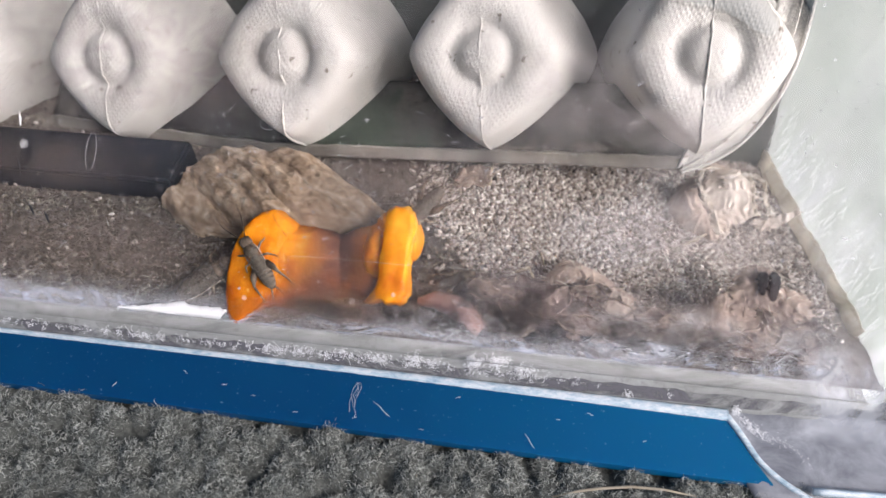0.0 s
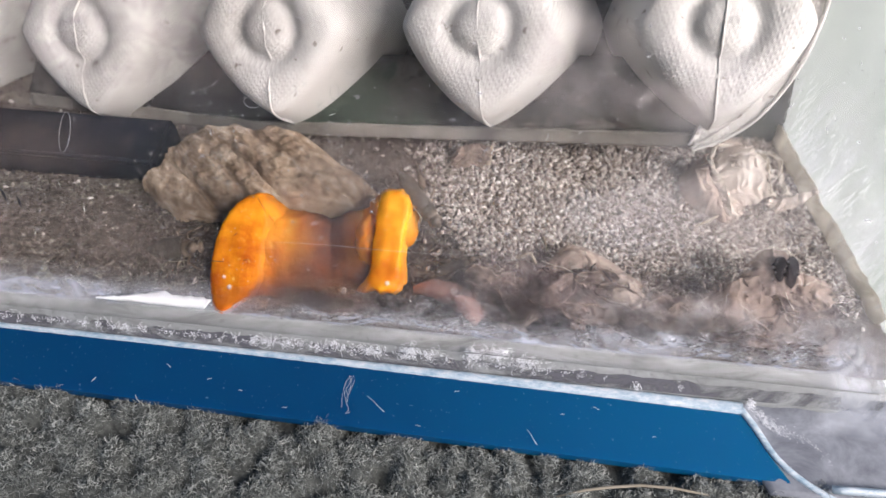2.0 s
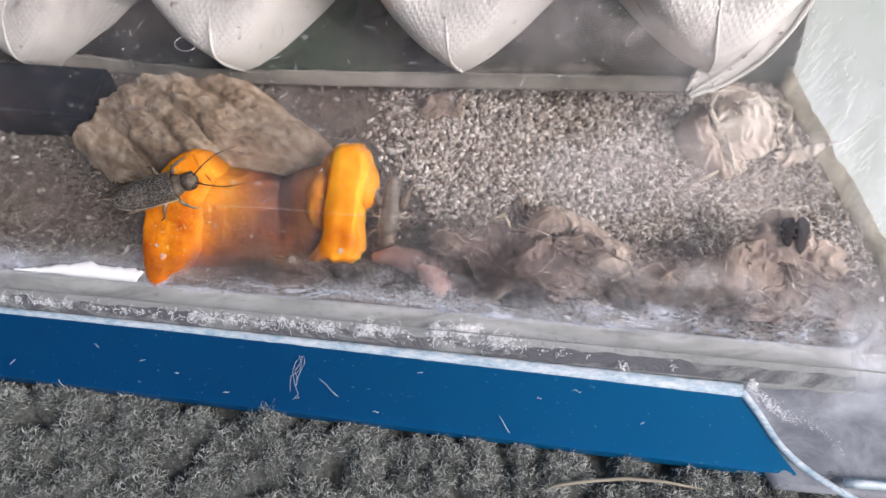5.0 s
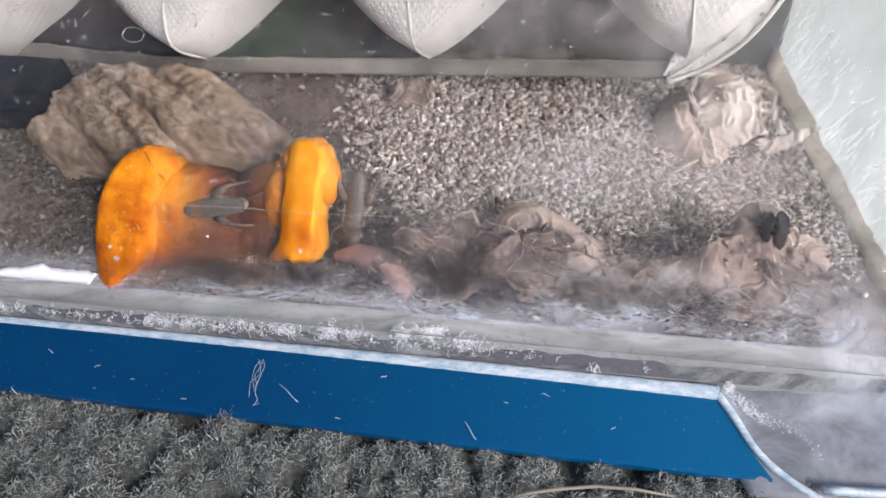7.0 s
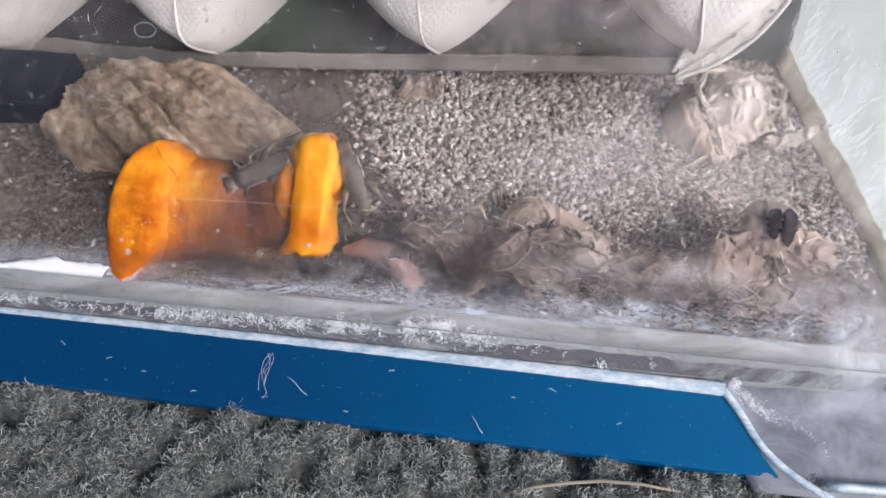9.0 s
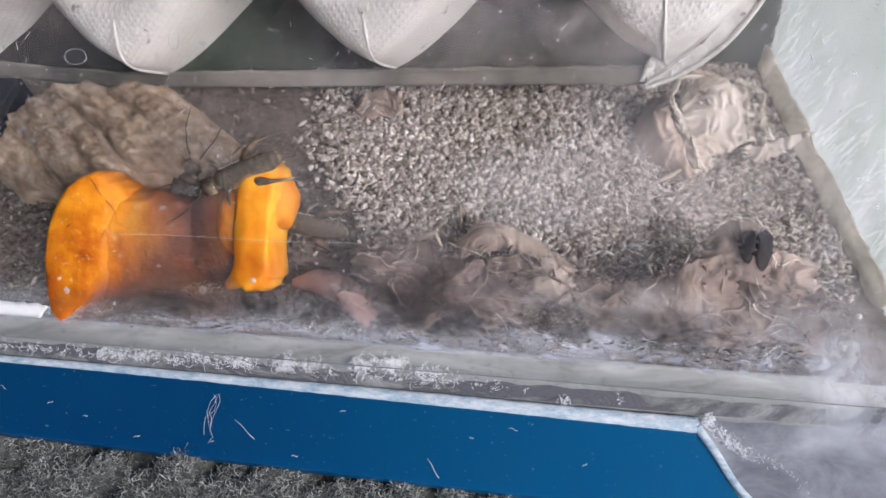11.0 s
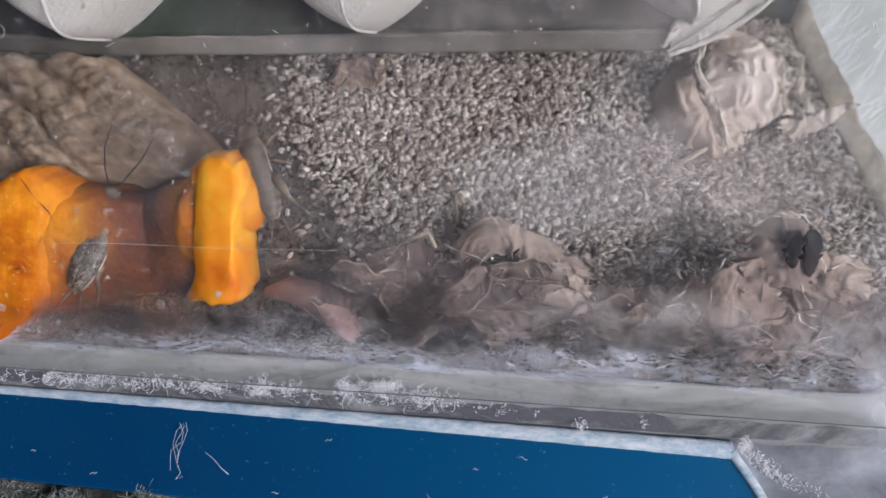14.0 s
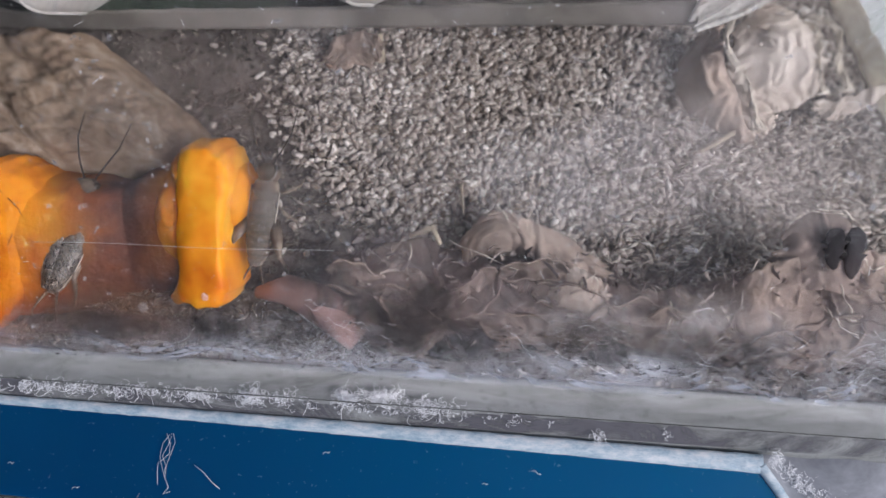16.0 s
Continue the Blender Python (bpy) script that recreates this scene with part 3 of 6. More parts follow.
# ---- the tub ----
SLOPE = radians(36)
W_O = Vector((0, 8.5, 5.0))
W_S = Vector((0, math.cos(SLOPE), math.sin(SLOPE)))
W_N = Vector((0, -math.sin(SLOPE), math.cos(SLOPE)))


def on_wall(x, s, h=0.0):
    """A point s millimetres up the slope of the front wall and h in front of its inner face."""
    return Vector((x, 0, 0)) + W_O + W_S * s + W_N * h


def right_x(y):
    return 26.8 - 0.25 * (y - 27)


def build_tub():
    ob = thing("plastic_tub", "clear scratched plastic tub with sloping dusty front, holding feeder crickets", "tub")
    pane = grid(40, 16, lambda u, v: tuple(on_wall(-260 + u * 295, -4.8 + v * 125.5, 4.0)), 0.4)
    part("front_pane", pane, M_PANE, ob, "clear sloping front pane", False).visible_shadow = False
    part("pane_rim", tube([tuple(on_wall(-260 + k * 5, -4.85, 3.8)) for k in range(58)], 0.09, 6), M_BASE, ob, "dull lower rim of the pane")
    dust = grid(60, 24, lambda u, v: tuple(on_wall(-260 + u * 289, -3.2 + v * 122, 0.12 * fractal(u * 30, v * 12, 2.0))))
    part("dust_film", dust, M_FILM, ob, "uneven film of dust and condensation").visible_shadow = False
    def smear(u, v):
        x, s = -230 + u * 252, -5.6 + v * 11.5
        h = 0.55 + 0.25 * fractal(x, s, 3, 0.2) + 0.9 * max(0.0, -s / 5.6)
        return tuple(on_wall(x, s, h))
    part("dust_smear", grid(120, 8, smear), M_SMEAR, ob, "whitish smeared dust and mould along the foot").visible_shadow = False
    for x0, s0, w, hgt in ((-72, -1.5, 30, 6.5), (-27, 0.5, 22, 9.5), (-8, -1.0, 22, 6.0), (8, 0.0, 16, 8.0)):
        def patch(u, v, x0=x0, s0=s0, w=w, hgt=hgt):
            a, r = 2 * math.pi * u, v
            x, s = x0 + w / 2 + 0.5 * w * r * math.cos(a), s0 + hgt / 2 + 0.5 * hgt * r * math.sin(a)
            return tuple(on_wall(x, s, 0.75 + 0.5 * (1 - r * r) + max(0.0, -s) * 0.2))
        part("mould_patch", grid(32, 8, patch), M_WISP, ob, "wispy white mould on the clear wall").visible_shadow = False
    frame_w = Matrix((Vector((1, 0, 0)), W_S, W_N)).transposed().to_4x4()
    spots = [
             ("juice_stain", "thin reddish juice smear on the clear wall", M_BLUSH, -98.5, 0.8, 8, 3, 1.75),
             ("brown_dust", "brown dust stuck on the clear wall", M_BROWN, -150, 29, 26, 8, 0.22), ("brown_dust", "brown juicy dust round the carrot", M_BROWN, -83, 2.5, 18, 5, 0.64), ("juice_stain", "thin reddish juice smear on the clear wall", M_BLUSH, -84, 3.5, 15, 5.5, 0.62), ("brown_dust", "brown dust stuck on the clear wall", M_BROWN, -70, 30, 18, 8, 0.2), ("brown_dust", "brown dust stuck on the clear wall", M_BROWN, -135, 11, 34, 8, 0.2),
             ("grimy_haze", "grey-brown haze behind the clear wall", M_HAZE, -44, 9.5, 12, 8, 0.3),
             ("dark_grime", "dark muddy shade painted under the carrot", M_GAP_SHADE, -86, 2.2, 10, 2.6, 0.70), ("dark_grime", "dark muddy shade painted under the carrot", M_GAP_SHADE, -72, 2.6, 8, 2.2, 0.72), ("dark_grime", "dark shade painted in gaps among the husks", M_GAP_SHADE, -47, 4.2, 6, 4.2, 0.74), ("dark_grime", "dark shade painted in gaps among the husks", M_GAP_SHADE, -41, 8.0, 4, 3.6, 0.76),
             ("pale_dust", "pale dust haze brightening spots behind the clear wall", M_PALE, -12, 6.5, 16, 5, 0.78), ("white_bloom", "whitish bloom on the clear wall", M_VEIL, -2, 5.5, 5, 4.5, 0.8), ("white_bloom", "whitish bloom on the clear wall", M_VEIL, -22, 6.0, 8, 3, 0.82),
             ("dark_grime", "dark shade painted along the wall's foot", M_GAP_SHADE, -40, 3.2, 12, 3.4, 1.4), ("dark_grime", "dark shade painted along the wall's foot", M_GAP_SHADE, -21, 4.0, 8, 3.4, 1.42), ("dark_grime", "dark shade painted along the wall's foot", M_GAP_SHADE, -62, 3.4, 10, 3.4, 1.44), ("dark_grime", "dark shade painted along the wall's foot", M_GAP_SHADE, -8, 4.0, 9, 3.4, 1.46), ("dark_grime", "dark shade painted in gaps among the husks", M_GAP_SHADE, -45, 6.0, 9, 4, -0.6), ("dark_grime", "dark shade painted in gaps among the husks", M_GAP_SHADE, -29, 6.5, 7, 3.5, -0.65), ("dark_grime", "dark shade painted in gaps among the husks", M_GAP_SHADE, -55, 8, 7, 6, -0.7), ("dark_grime", "dark shade painted in gaps among the husks", M_GAP_SHADE, 4, 5.0, 9, 3, -0.75), ("dark_grime", "dark shade painted in gaps among the husks", M_GAP_SHADE, -14, 12, 8, 2, -0.8),
             ("grimy_haze", "grey-brown haze behind the clear wall", M_HAZE, 4, 8, 16, 9, 0.33), ("grimy_haze", "grey-brown haze behind the clear wall", M_HAZE, -26, 7, 18, 8, 0.36), ("pale_dust", "pale dust haze brightening spots behind the clear wall", M_PALE, -10, 25, 22, 9, 0.52),
             # these lift the dark cup gaps; the haze also darkens the left cups
             ("pale_dust", "pale dust haze brightening spots behind the clear wall", M_PALE, -37, 53, 13, 13, 0.53), ("pale_dust", "pale dust haze brightening spots behind the clear wall", M_PALE, -17, 46, 16, 6, 0.54), ("grimy_haze", "grey-brown haze behind the clear wall", M_HAZE, -132, 54, 44, 18, 0.56),
             ("white_bloom", "whitish bloom on the clear wall", M_VEIL, -26, 23, 16, 8, 0.5), ("white_bloom", "whitish bloom on the clear wall", M_VEIL, 15, 5, 12, 9, 0.55), ("white_bloom", "whitish bloom on the clear wall", M_VEIL, 18, 14, 9, 16, 0.6), ("white_bloom", "whitish bloom on the clear wall", M_CLOUD, -17, 0.8, 14, 3.0, 0.65), ("white_bloom", "milky haze over the tub's rounded corner", M_CLOUD, 23, -4, 12, 11, 2.2), ("white_bloom", "whitish bloom on the clear wall", M_CLOUD, -140, -0.2, 44, 3.0, 0.65)]
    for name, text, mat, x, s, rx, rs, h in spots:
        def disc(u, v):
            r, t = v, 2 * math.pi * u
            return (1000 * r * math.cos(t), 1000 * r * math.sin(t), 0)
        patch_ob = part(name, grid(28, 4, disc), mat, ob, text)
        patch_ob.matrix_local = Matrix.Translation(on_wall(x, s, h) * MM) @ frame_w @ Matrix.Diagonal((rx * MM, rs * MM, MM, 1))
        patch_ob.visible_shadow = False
    def side(u, v):
        y = 6 + u * 110
        zt = W_O.z + max(0.5, (y - W_O.y)) * math.tan(SLOPE) + 1.0
        z = -2 + v * (zt + 2)
        bow = 2.2 * math.exp(-((y - 8) / 7) ** 2)
        return (right_x(y) - bow + 0.30 * max(0, z - 1) + 0.3 * fractal(y, z, 3, 0.1), y, z)
    part("side_wall", grid(40, 20, side, 1.2), M_FROST, ob, "hazy scratched side wall").visible_shadow = False
    def rim(u, v):
        y = 20 + u * 90
        return (right_x(y) - 1.9 + 1.7 * v + 0.6 * fractal(y, v * 2, 6, 0.25), y, 1.6 + 3.0 * v + 0.7 * fractal(y, v * 2, 1, 0.35))
    part("side_foot", grid(90, 6, rim, 0.8), M_FOOT, ob, "stained foot of the side wall")
    part("back_wall", grid(20, 8, lambda u, v: (-260 + u * 320, 128 + v * 4, -2 + v * 100), 1.2), M_BACK, ob, "dark green back wall")
    # added out of view to keep light from above off the cups
    part("lid", grid(20, 6, lambda u, v: (-260 + u * 320, 104 + v * 30, 77 + v * 3), 1.5), M_BACK, ob, "unseen dark cover added to block light from above")
    def foot(t, v):
        """The rounded foot of the tub: along the front, round the corner and back along the side."""
        if t < 274:
            p, q = Vector((-260 + t, 0.3, 0)), Vector((0, 1, 0))
        elif t < 298:
            a = (t - 274) / 24 * 1.72
            q = Vector((-math.sin(a), math.cos(a), 0))
            p = Vector((14, 14.3, 0)) - q * 14
        else:
            q = Vector((-math.sin(1.72), math.cos(1.72), 0))
            p = Vector((14, 14.3, 0)) - q * 14 + Vector((q.y, -q.x, 0)) * (t - 298)
        p = p + q * 6.4 * v
        return (p.x, p.y, -1.0 + 5.2 * v ** 0.75 + 0.12 * fractal(p.x, p.y, 1, 0.2))
    part("base_edge", grid(180, 10, lambda u, v: foot(u * 294, v), 1.2), M_BASE, ob, "grey translucent rounded bottom edge")
    def groove(u, v):
        x = -240 + u * 262
        w = 0.9 + 0.5 * fractal(x, 2, 5, 0.25)
        yy = 1.0 + 1.5 * v * (0.7 + 0.6 * w)
        return (x, yy, -1.0 + 5.2 * ((yy - 0.3) / 6.4) ** 0.75 + 0.22)
    part("groove", grid(160, 6, groove), M_GRIME, ob, "dark grimy groove")
    def flange(u, v):
        x, y = -6.0 + u * 68, 2.2 - 17.5 * v
        x += 10.0 * v * (1 - u)
        return (x, y, -1.3 - 2.6 * v + 0.25 * fractal(x, y, 4, 0.15))
    part("foot_flange", grid(40, 14, flange, 1.0), M_FLANGE, ob, "grey milky foot flange")
    def step(u, v):
        x = 14 + u * 48
        return (x, -14.8 + 1.6 * v + 0.04 * (x - 14), -1.2 + 0.9 * math.sin(v * 3.1))
    part("flange_edge", grid(20, 4, step, 0.8), M_EDGE, ob, "frosted white cut edge")
    part("floor", grid(4, 4, lambda u, v: (-260 + u * 290, 6 + v * 124, -3.0), 1.0), M_BASE, ob)
    # droplets and dried rings on the pane
    for x, s, rx, rs in ((-100.6, 40.8, 1.9, 1.25), (-139.9, 31.6, 1.2, 4.2), (-43, 31.5, 2.4, 2.2), (-62.0, 23.0, 1.8, 1.6), (-84, 44, 0.9, 1.6)):
        pts = [on_wall(x + rx * math.cos(a), s + rs * math.sin(a), 0.35) for a in (2 * math.pi * k / 18 for k in range(19))]
        part("dried_ring", tube(pts, 0.10 if x < -90 else 0.05, 5), M_DROP, ob, "dried droplet ring")
    for x, s, r in ((-78.4, 4.6, 0.95), (-101.3, 3.1, 0.75), (-69.6, 6.8, 0.7), (-102.6, 5.0, 0.5), (-93, 1.5, 0.45), (-155, 32, 1.3), (-86, 8, 0.4), (-59.7, 10, 0.4)):
        bm = blob((0, 0, 0), (r * 0.75, r * 0.8, 0.3), 0.05, 1.0, 14, 8, x)
        m = Matrix.Translation(on_wall(x, s, 1.3 if x < -92 or -76 < x < -65 else 0.2)) @ Matrix.Rotation(SLOPE, 4, 'X')
        bmesh.ops.transform(bm, matrix=m, verts=bm.verts)
        part("droplet", bm, M_DROP, ob)
    rng = random.Random(8)
    for k in range(60):
        f = rng.random()
        x, s = -84.5 + 11.5 * f + rng.gauss(0, 1.0), 37 - 15 * f + rng.gauss(0, 1.2)
        r = rng.uniform(0.06, 0.24)
        bm = blob((0, 0, 0), (r, r * 1.1, 0.2), 0.1, 1.0, 10, 6, k)
        bmesh.ops.transform(bm, matrix=Matrix.Translation(on_wall(x, s, 0.8)) @ Matrix.Rotation(SLOPE, 4, 'X'), verts=bm.verts)
        part("droplet", bm, M_DROP, ob)
    marks = [(-155.5, 25, 4.6, 1.9), (-151, 16.5, 3.4, 2.2), (-147.5, 15.2, 3.0, 2.1), (-157, 36, 3.5, 1.8), (-150, 22, 1.6, 2.0)]
    for x, s, length, a in marks:
        p0, p1 = on_wall(x, s, 0.4), on_wall(x + length * math.cos(a), s + length * math.sin(a), 0.4)
        part("scratch", tube([p0, p0.lerp(p1, 0.5) + Vector((0.1, 0, 0)), p1], [0.1, 0.3, 0.05], 5), M_SCRATCH_DARK if a > 1.85 else M_SCRATCH, ob)
    for k in range(70):
        x, s = rng.uniform(-165, 15), rng.uniform(8, 60)
        a, length = rng.gauss(1.3, 0.7), rng.uniform(0.3, 1.6)
        p0, p1 = on_wall(x, s, 0.35), on_wall(x + length * math.cos(a), s + length * math.sin(a), 0.35)
        part("scratch", tube([p0, p1], [0.05, 0.02], 4), M_SCRATCH, ob)
    gen = np.random.default_rng(77)
    def dots(name, label, spots, h, mat, wide=1.0):
        """Small dust grains as flat eight-sided pebbles, one mesh."""
        V, F = [], []
        for x, sl, r in spots:
            c, b = on_wall(x, sl, h), len(V)
            ax, ay, az = Vector((1, 0, 0)) * wide * r * gen.uniform(0.5, 1.5), W_S * r * gen.uniform(0.7, 1.3), W_N * r * 0.6
            V += [c + ax, c + ay, c - ax, c - ay, c + az, c - az]
            F += [(b + i, b + (i + 1) % 4, b + 4) for i in range(4)] + [(b + (i + 1) % 4, b + i, b + 5) for i in range(4)]
        from_lists(name, V, F, mat, ob, label)
    spots = [(gen.uniform(-165, 12), gen.uniform(0, 66), gen.uniform(0.04, 0.14)) for _ in range(420)]
    spots += [(gen.normal(-98, 5), gen.normal(8, 7), gen.uniform(0.04, 0.13)) for _ in range(110)]
    spots += [(gen.normal(-78, 7), gen.normal(9, 7), gen.uniform(0.04, 0.12)) for _ in range(130)]
    spots += [(gen.normal(-30, 9), gen.normal(46, 7), gen.uniform(0.08, 0.2)) for _ in range(70)]
    spots += [(gen.normal(-112, 12), gen.normal(33, 8), gen.uniform(0.06, 0.2)) for _ in range(90)]
    dots("dust_specks", "tiny pale dust specks on the clear pane", spots, 1.9, M_SPECK)
    crumbs = [(gen.normal(-76, 16), gen.normal(0.4, 1.1), gen.uniform(0.04, 0.14)) for _ in range(620)] + [(gen.uniform(-50, 14), gen.normal(1.2, 1.4), gen.uniform(0.04, 0.16)) for _ in range(420)]
    dots("dirt_specks", "dark dirt crumbs along the foot of the wall", crumbs, 1.0, M_DIRT, 2.6)
    V, F = [], []
    for _ in range(620):
        y = 18 + 92 * gen.uniform(0, 1)
        z0 = 1.0 + 13 * gen.uniform(0, 1) ** 1.8 + 0.06 * (y - 18)
        length, w = gen.uniform(0.8, 6.5) * (1 - 0.03 * z0), gen.uniform(0.06, 0.28)
        lean = gen.normal(0.15, 0.25)
        b = len(V)
        for f in (0, 0.5, 1):
            yy, z = y + lean * length * f, z0 + length * f
            x = right_x(yy) - 2.2 * math.exp(-((yy - 8) / 7) ** 2) + 0.30 * max(0, z - 1) - 1.7
            V += [(x, yy - w * (1 - 0.8 * f), z), (x, yy + w * (1 - 0.8 * f), z)]
        F += [(b, b + 1, b + 3, b + 2), (b + 2, b + 3, b + 5, b + 4)]
    from_lists("wall_scratches", V, F, M_SCUFF, ob, "feathery white scratches on the side wall")
    return ob


build_tub()


def loft(ca, cb, bulge=0.0, thick=0.3, nu=20, nv=10, wrinkle=0.5, freq=0.35, seed=0.0):
    """A thin crumpled sheet between two curves given by a few points each."""
    def curve(c, u):
        k = u * (len(c) - 1)
        i = min(int(k), len(c) - 2)
        f = k - i
        p = [Vector(c[max(0, min(len(c) - 1, i + d))]) for d in (-1, 0, 1, 2)]
        return 0.5 * (2 * p[1] + (p[2] - p[0]) * f + (2 * p[0] - 5 * p[1] + 4 * p[2] - p[3]) * f * f + (3 * p[1] - p[0] - 3 * p[2] + p[3]) * f ** 3)
    def f(u, v):
        a, b = curve(ca, u), curve(cb, u)
        v0 = 0.5 + (v - 0.5) * (1 - 0.5 * abs(2 * u - 1) ** 6)
        p = a.lerp(b, v0)
        p.x += (2 * u - 1) ** 7 * 2.2 * noise.noise(Vector((v * 7, seed, u * 2)))
        q = p * freq + Vector((seed, seed * 0.7, 0))
        g = Vector((q.x + 1.3 * noise.noise(q * 0.9), q.y + 1.3 * noise.noise(q * 0.8 + Vector((5, 2, 1))), q.z))
        ridge = 1 - 2.2 * abs(noise.fractal(g * 0.8, 1.0, 2.0, 2))
        fold = 1.1 * ridge * abs(ridge) + 0.28 * (1 - 2 * abs(noise.noise(g * 2.7 + Vector((3, 1, 8))))) + 0.16 * noise.fractal(q * 4, 1.0, 2.0, 3) - 0.4
        ragged = 0.9 * noise.fractal(Vector((u * 5 + seed, v * 2, seed)), 1.0, 2.0, 4)
        rim = (2 * v - 1) ** 3 * ragged * wrinkle
        return p + W_N * (bulge * math.sin(math.pi * v) * math.sin(math.pi * (0.15 + 0.7 * u)) + wrinkle * fold) + (b - a).normalized() * rim * 1.2
    return grid(nu, nv, f, thick)


# ---- substrate ----
def soil_z(x, y):
    t = min(1, max(0, (y - 8) / 40))
    return 3.4 * (1 - t) + 1.0 * t + 0.8 * fractal(x, y, 4.0, 0.09)


def build_substrate():
    def f(u, v):
        y = 6.5 + v * 118
        x = -258 + u * (258 + right_x(y) - 0.5)
        return (x, y, soil_z(x, y))
    part("substrate", grid(140, 60, f), M_SOIL)
    tagged(bpy.data.objects["substrate"], "fine dark brown-grey dust and frass on the tub floor", "substrate", kind="stuff")
    rng = np.random.default_rng(11)
    n = 62000
    x = rng.uniform(-190, 24, n)
    y = 7.5 + rng.uniform(0, 1, n) * 72
    dense = np.array([0.5 + 0.9 * fractal(p, q, 8.0, 0.055) for p, q in zip(x, y)])
    bed = np.clip((x + 74 - np.maximum(0, 48 - y) * 0.75) / 16, 0.006, 1) * np.clip((y - 19 - 0.06 * (x + 60)) / 6, 0.02, 1)
    keep = (x < 24.5 - 0.25 * (y - 24)) & (rng.uniform(0, 1, n) < bed * np.clip(dense + 0.7, 0.7, 1))
    x, y = x[keep], y[keep]
    n = len(x)
    L, R = rng.uniform(0.40, 0.74, n) * rng.choice([1, 1, 1, 1.5], n), rng.uniform(0.31, 0.52, n)
    yaw, pitch = rng.uniform(0, 2 * np.pi, n), rng.normal(0, 0.45, n)
    d = np.stack([np.cos(yaw) * np.cos(pitch), np.sin(yaw) * np.cos(pitch), np.sin(pitch)], 1)
    s = np.stack([-np.sin(yaw), np.cos(yaw), np.zeros(n)], 1)
    t = np.cross(d, s)
    c = np.stack([x, y, np.array([soil_z(p, q) for p, q in zip(x, y)]) + rng.uniform(0.0, 0.8, n)], 1)
    V = []
    for h, r in ((-1, 0.35), (-0.5, 0.95), (0.5, 1.0), (1, 0.4)):
        for j in range(5):
            an = 2 * np.pi * j / 5
            wob = rng.uniform(0.8, 1.2, n)
            V.append(c + d * (L * h)[:, None] + (s * np.cos(an) + t * np.sin(an)) * (R * r * wob)[:, None])
    verts = np.stack(V, 1).reshape(-1, 3)
    fs = [(k * 5 + j, k * 5 + (j + 1) % 5, (k + 1) * 5 + (j + 1) % 5, (k + 1) * 5 + j) for k in range(3) for j in range(5)]
    base = np.arange(n)[:, None] * 20
    faces = np.concatenate([base + np.array(q) for q in fs], 0).tolist()
    faces += np.concatenate([base + np.array((4, 3, 2, 1, 0)), base + np.array((15, 16, 17, 18, 19))], 0).tolist()
    ob = from_lists("grains", verts, faces, M_GRAIN)
    tagged(ob, "loose pale grey bran grains and frass pellets", "substrate", kind="stuff")
    # finer frass between them
    n = 26000
    x, y = rng.uniform(-195, 23, n), 7.0 + rng.uniform(0, 1, n) * 75
    keep = x < 24.0 - 0.25 * (y - 24)
    x, y = x[keep], y[keep]
    n = len(x)
    z = np.array([soil_z(p, q) for p, q in zip(x, y)]) + rng.uniform(0.0, 0.5, n)
    r = rng.uniform(0.12, 0.36, n)
    o = np.stack([x, y, z], 1)
    V = np.stack([o + rng.normal(0, 1, (n, 3)) * r[:, None] for _ in range(5)], 1).reshape(-1, 3)
    base = np.arange(n)[:, None] * 5
    faces = np.concatenate([base + np.array(q) for q in ((0, 1, 2), (0, 2, 3), (0, 3, 1), (4, 2, 1), (4, 3, 2), (4, 1, 3))], 0)
    ob = from_lists("crumbs", V, faces, M_CRUMB, smooth=False)
    tagged(ob, "fine brown crumbs and frass between the grains", "substrate", kind="stuff")


build_substrate()


def chaff():
    """Flat brown slivers of bran strewn over the darker half of the floor."""
    rng = np.random.default_rng(44)
    n = 9000
    x, y = rng.uniform(-190, -48, n), 8.0 + rng.uniform(0, 1, n) ** 1.2 * 46
    keep = (y < 50) & ((x < -72) | (rng.uniform(0, 1, n) < 0.35))
    x, y = x[keep], y[keep]
    n = len(x)
    z = np.array([soil_z(p, q) for p, q in zip(x, y)]) + rng.uniform(0.2, 0.7, n)
    yaw, lift = rng.normal(0.2, 0.9, n), rng.normal(0, 0.25, n)
    ln, w = rng.uniform(0.4, 1.5, n), rng.uniform(0.12, 0.38, n)
    c = np.stack([x, y, z], 1)
    d = np.stack([np.cos(yaw), np.sin(yaw), lift], 1)
    s = np.stack([-np.sin(yaw), np.cos(yaw), rng.normal(0, 0.4, n)], 1)
    up = np.array([0, 0, 0.22])
    V = np.stack([c - d * ln[:, None], c + s * w[:, None], c + d * ln[:, None], c - s * w[:, None], c + up], 1).reshape(-1, 3)
    base = np.arange(n)[:, None] * 5
    faces = np.concatenate([base + np.array(q) for q in ((0, 3, 4), (3, 2, 4), (2, 1, 4), (1, 0, 4), (0, 1, 2), (0, 2, 3))], 0)
    ob = from_lists("chaff", V, faces, M_CHAFF)
    tagged(ob, "flat dull brown bran slivers scattered on dark frass", "substrate", kind="stuff")


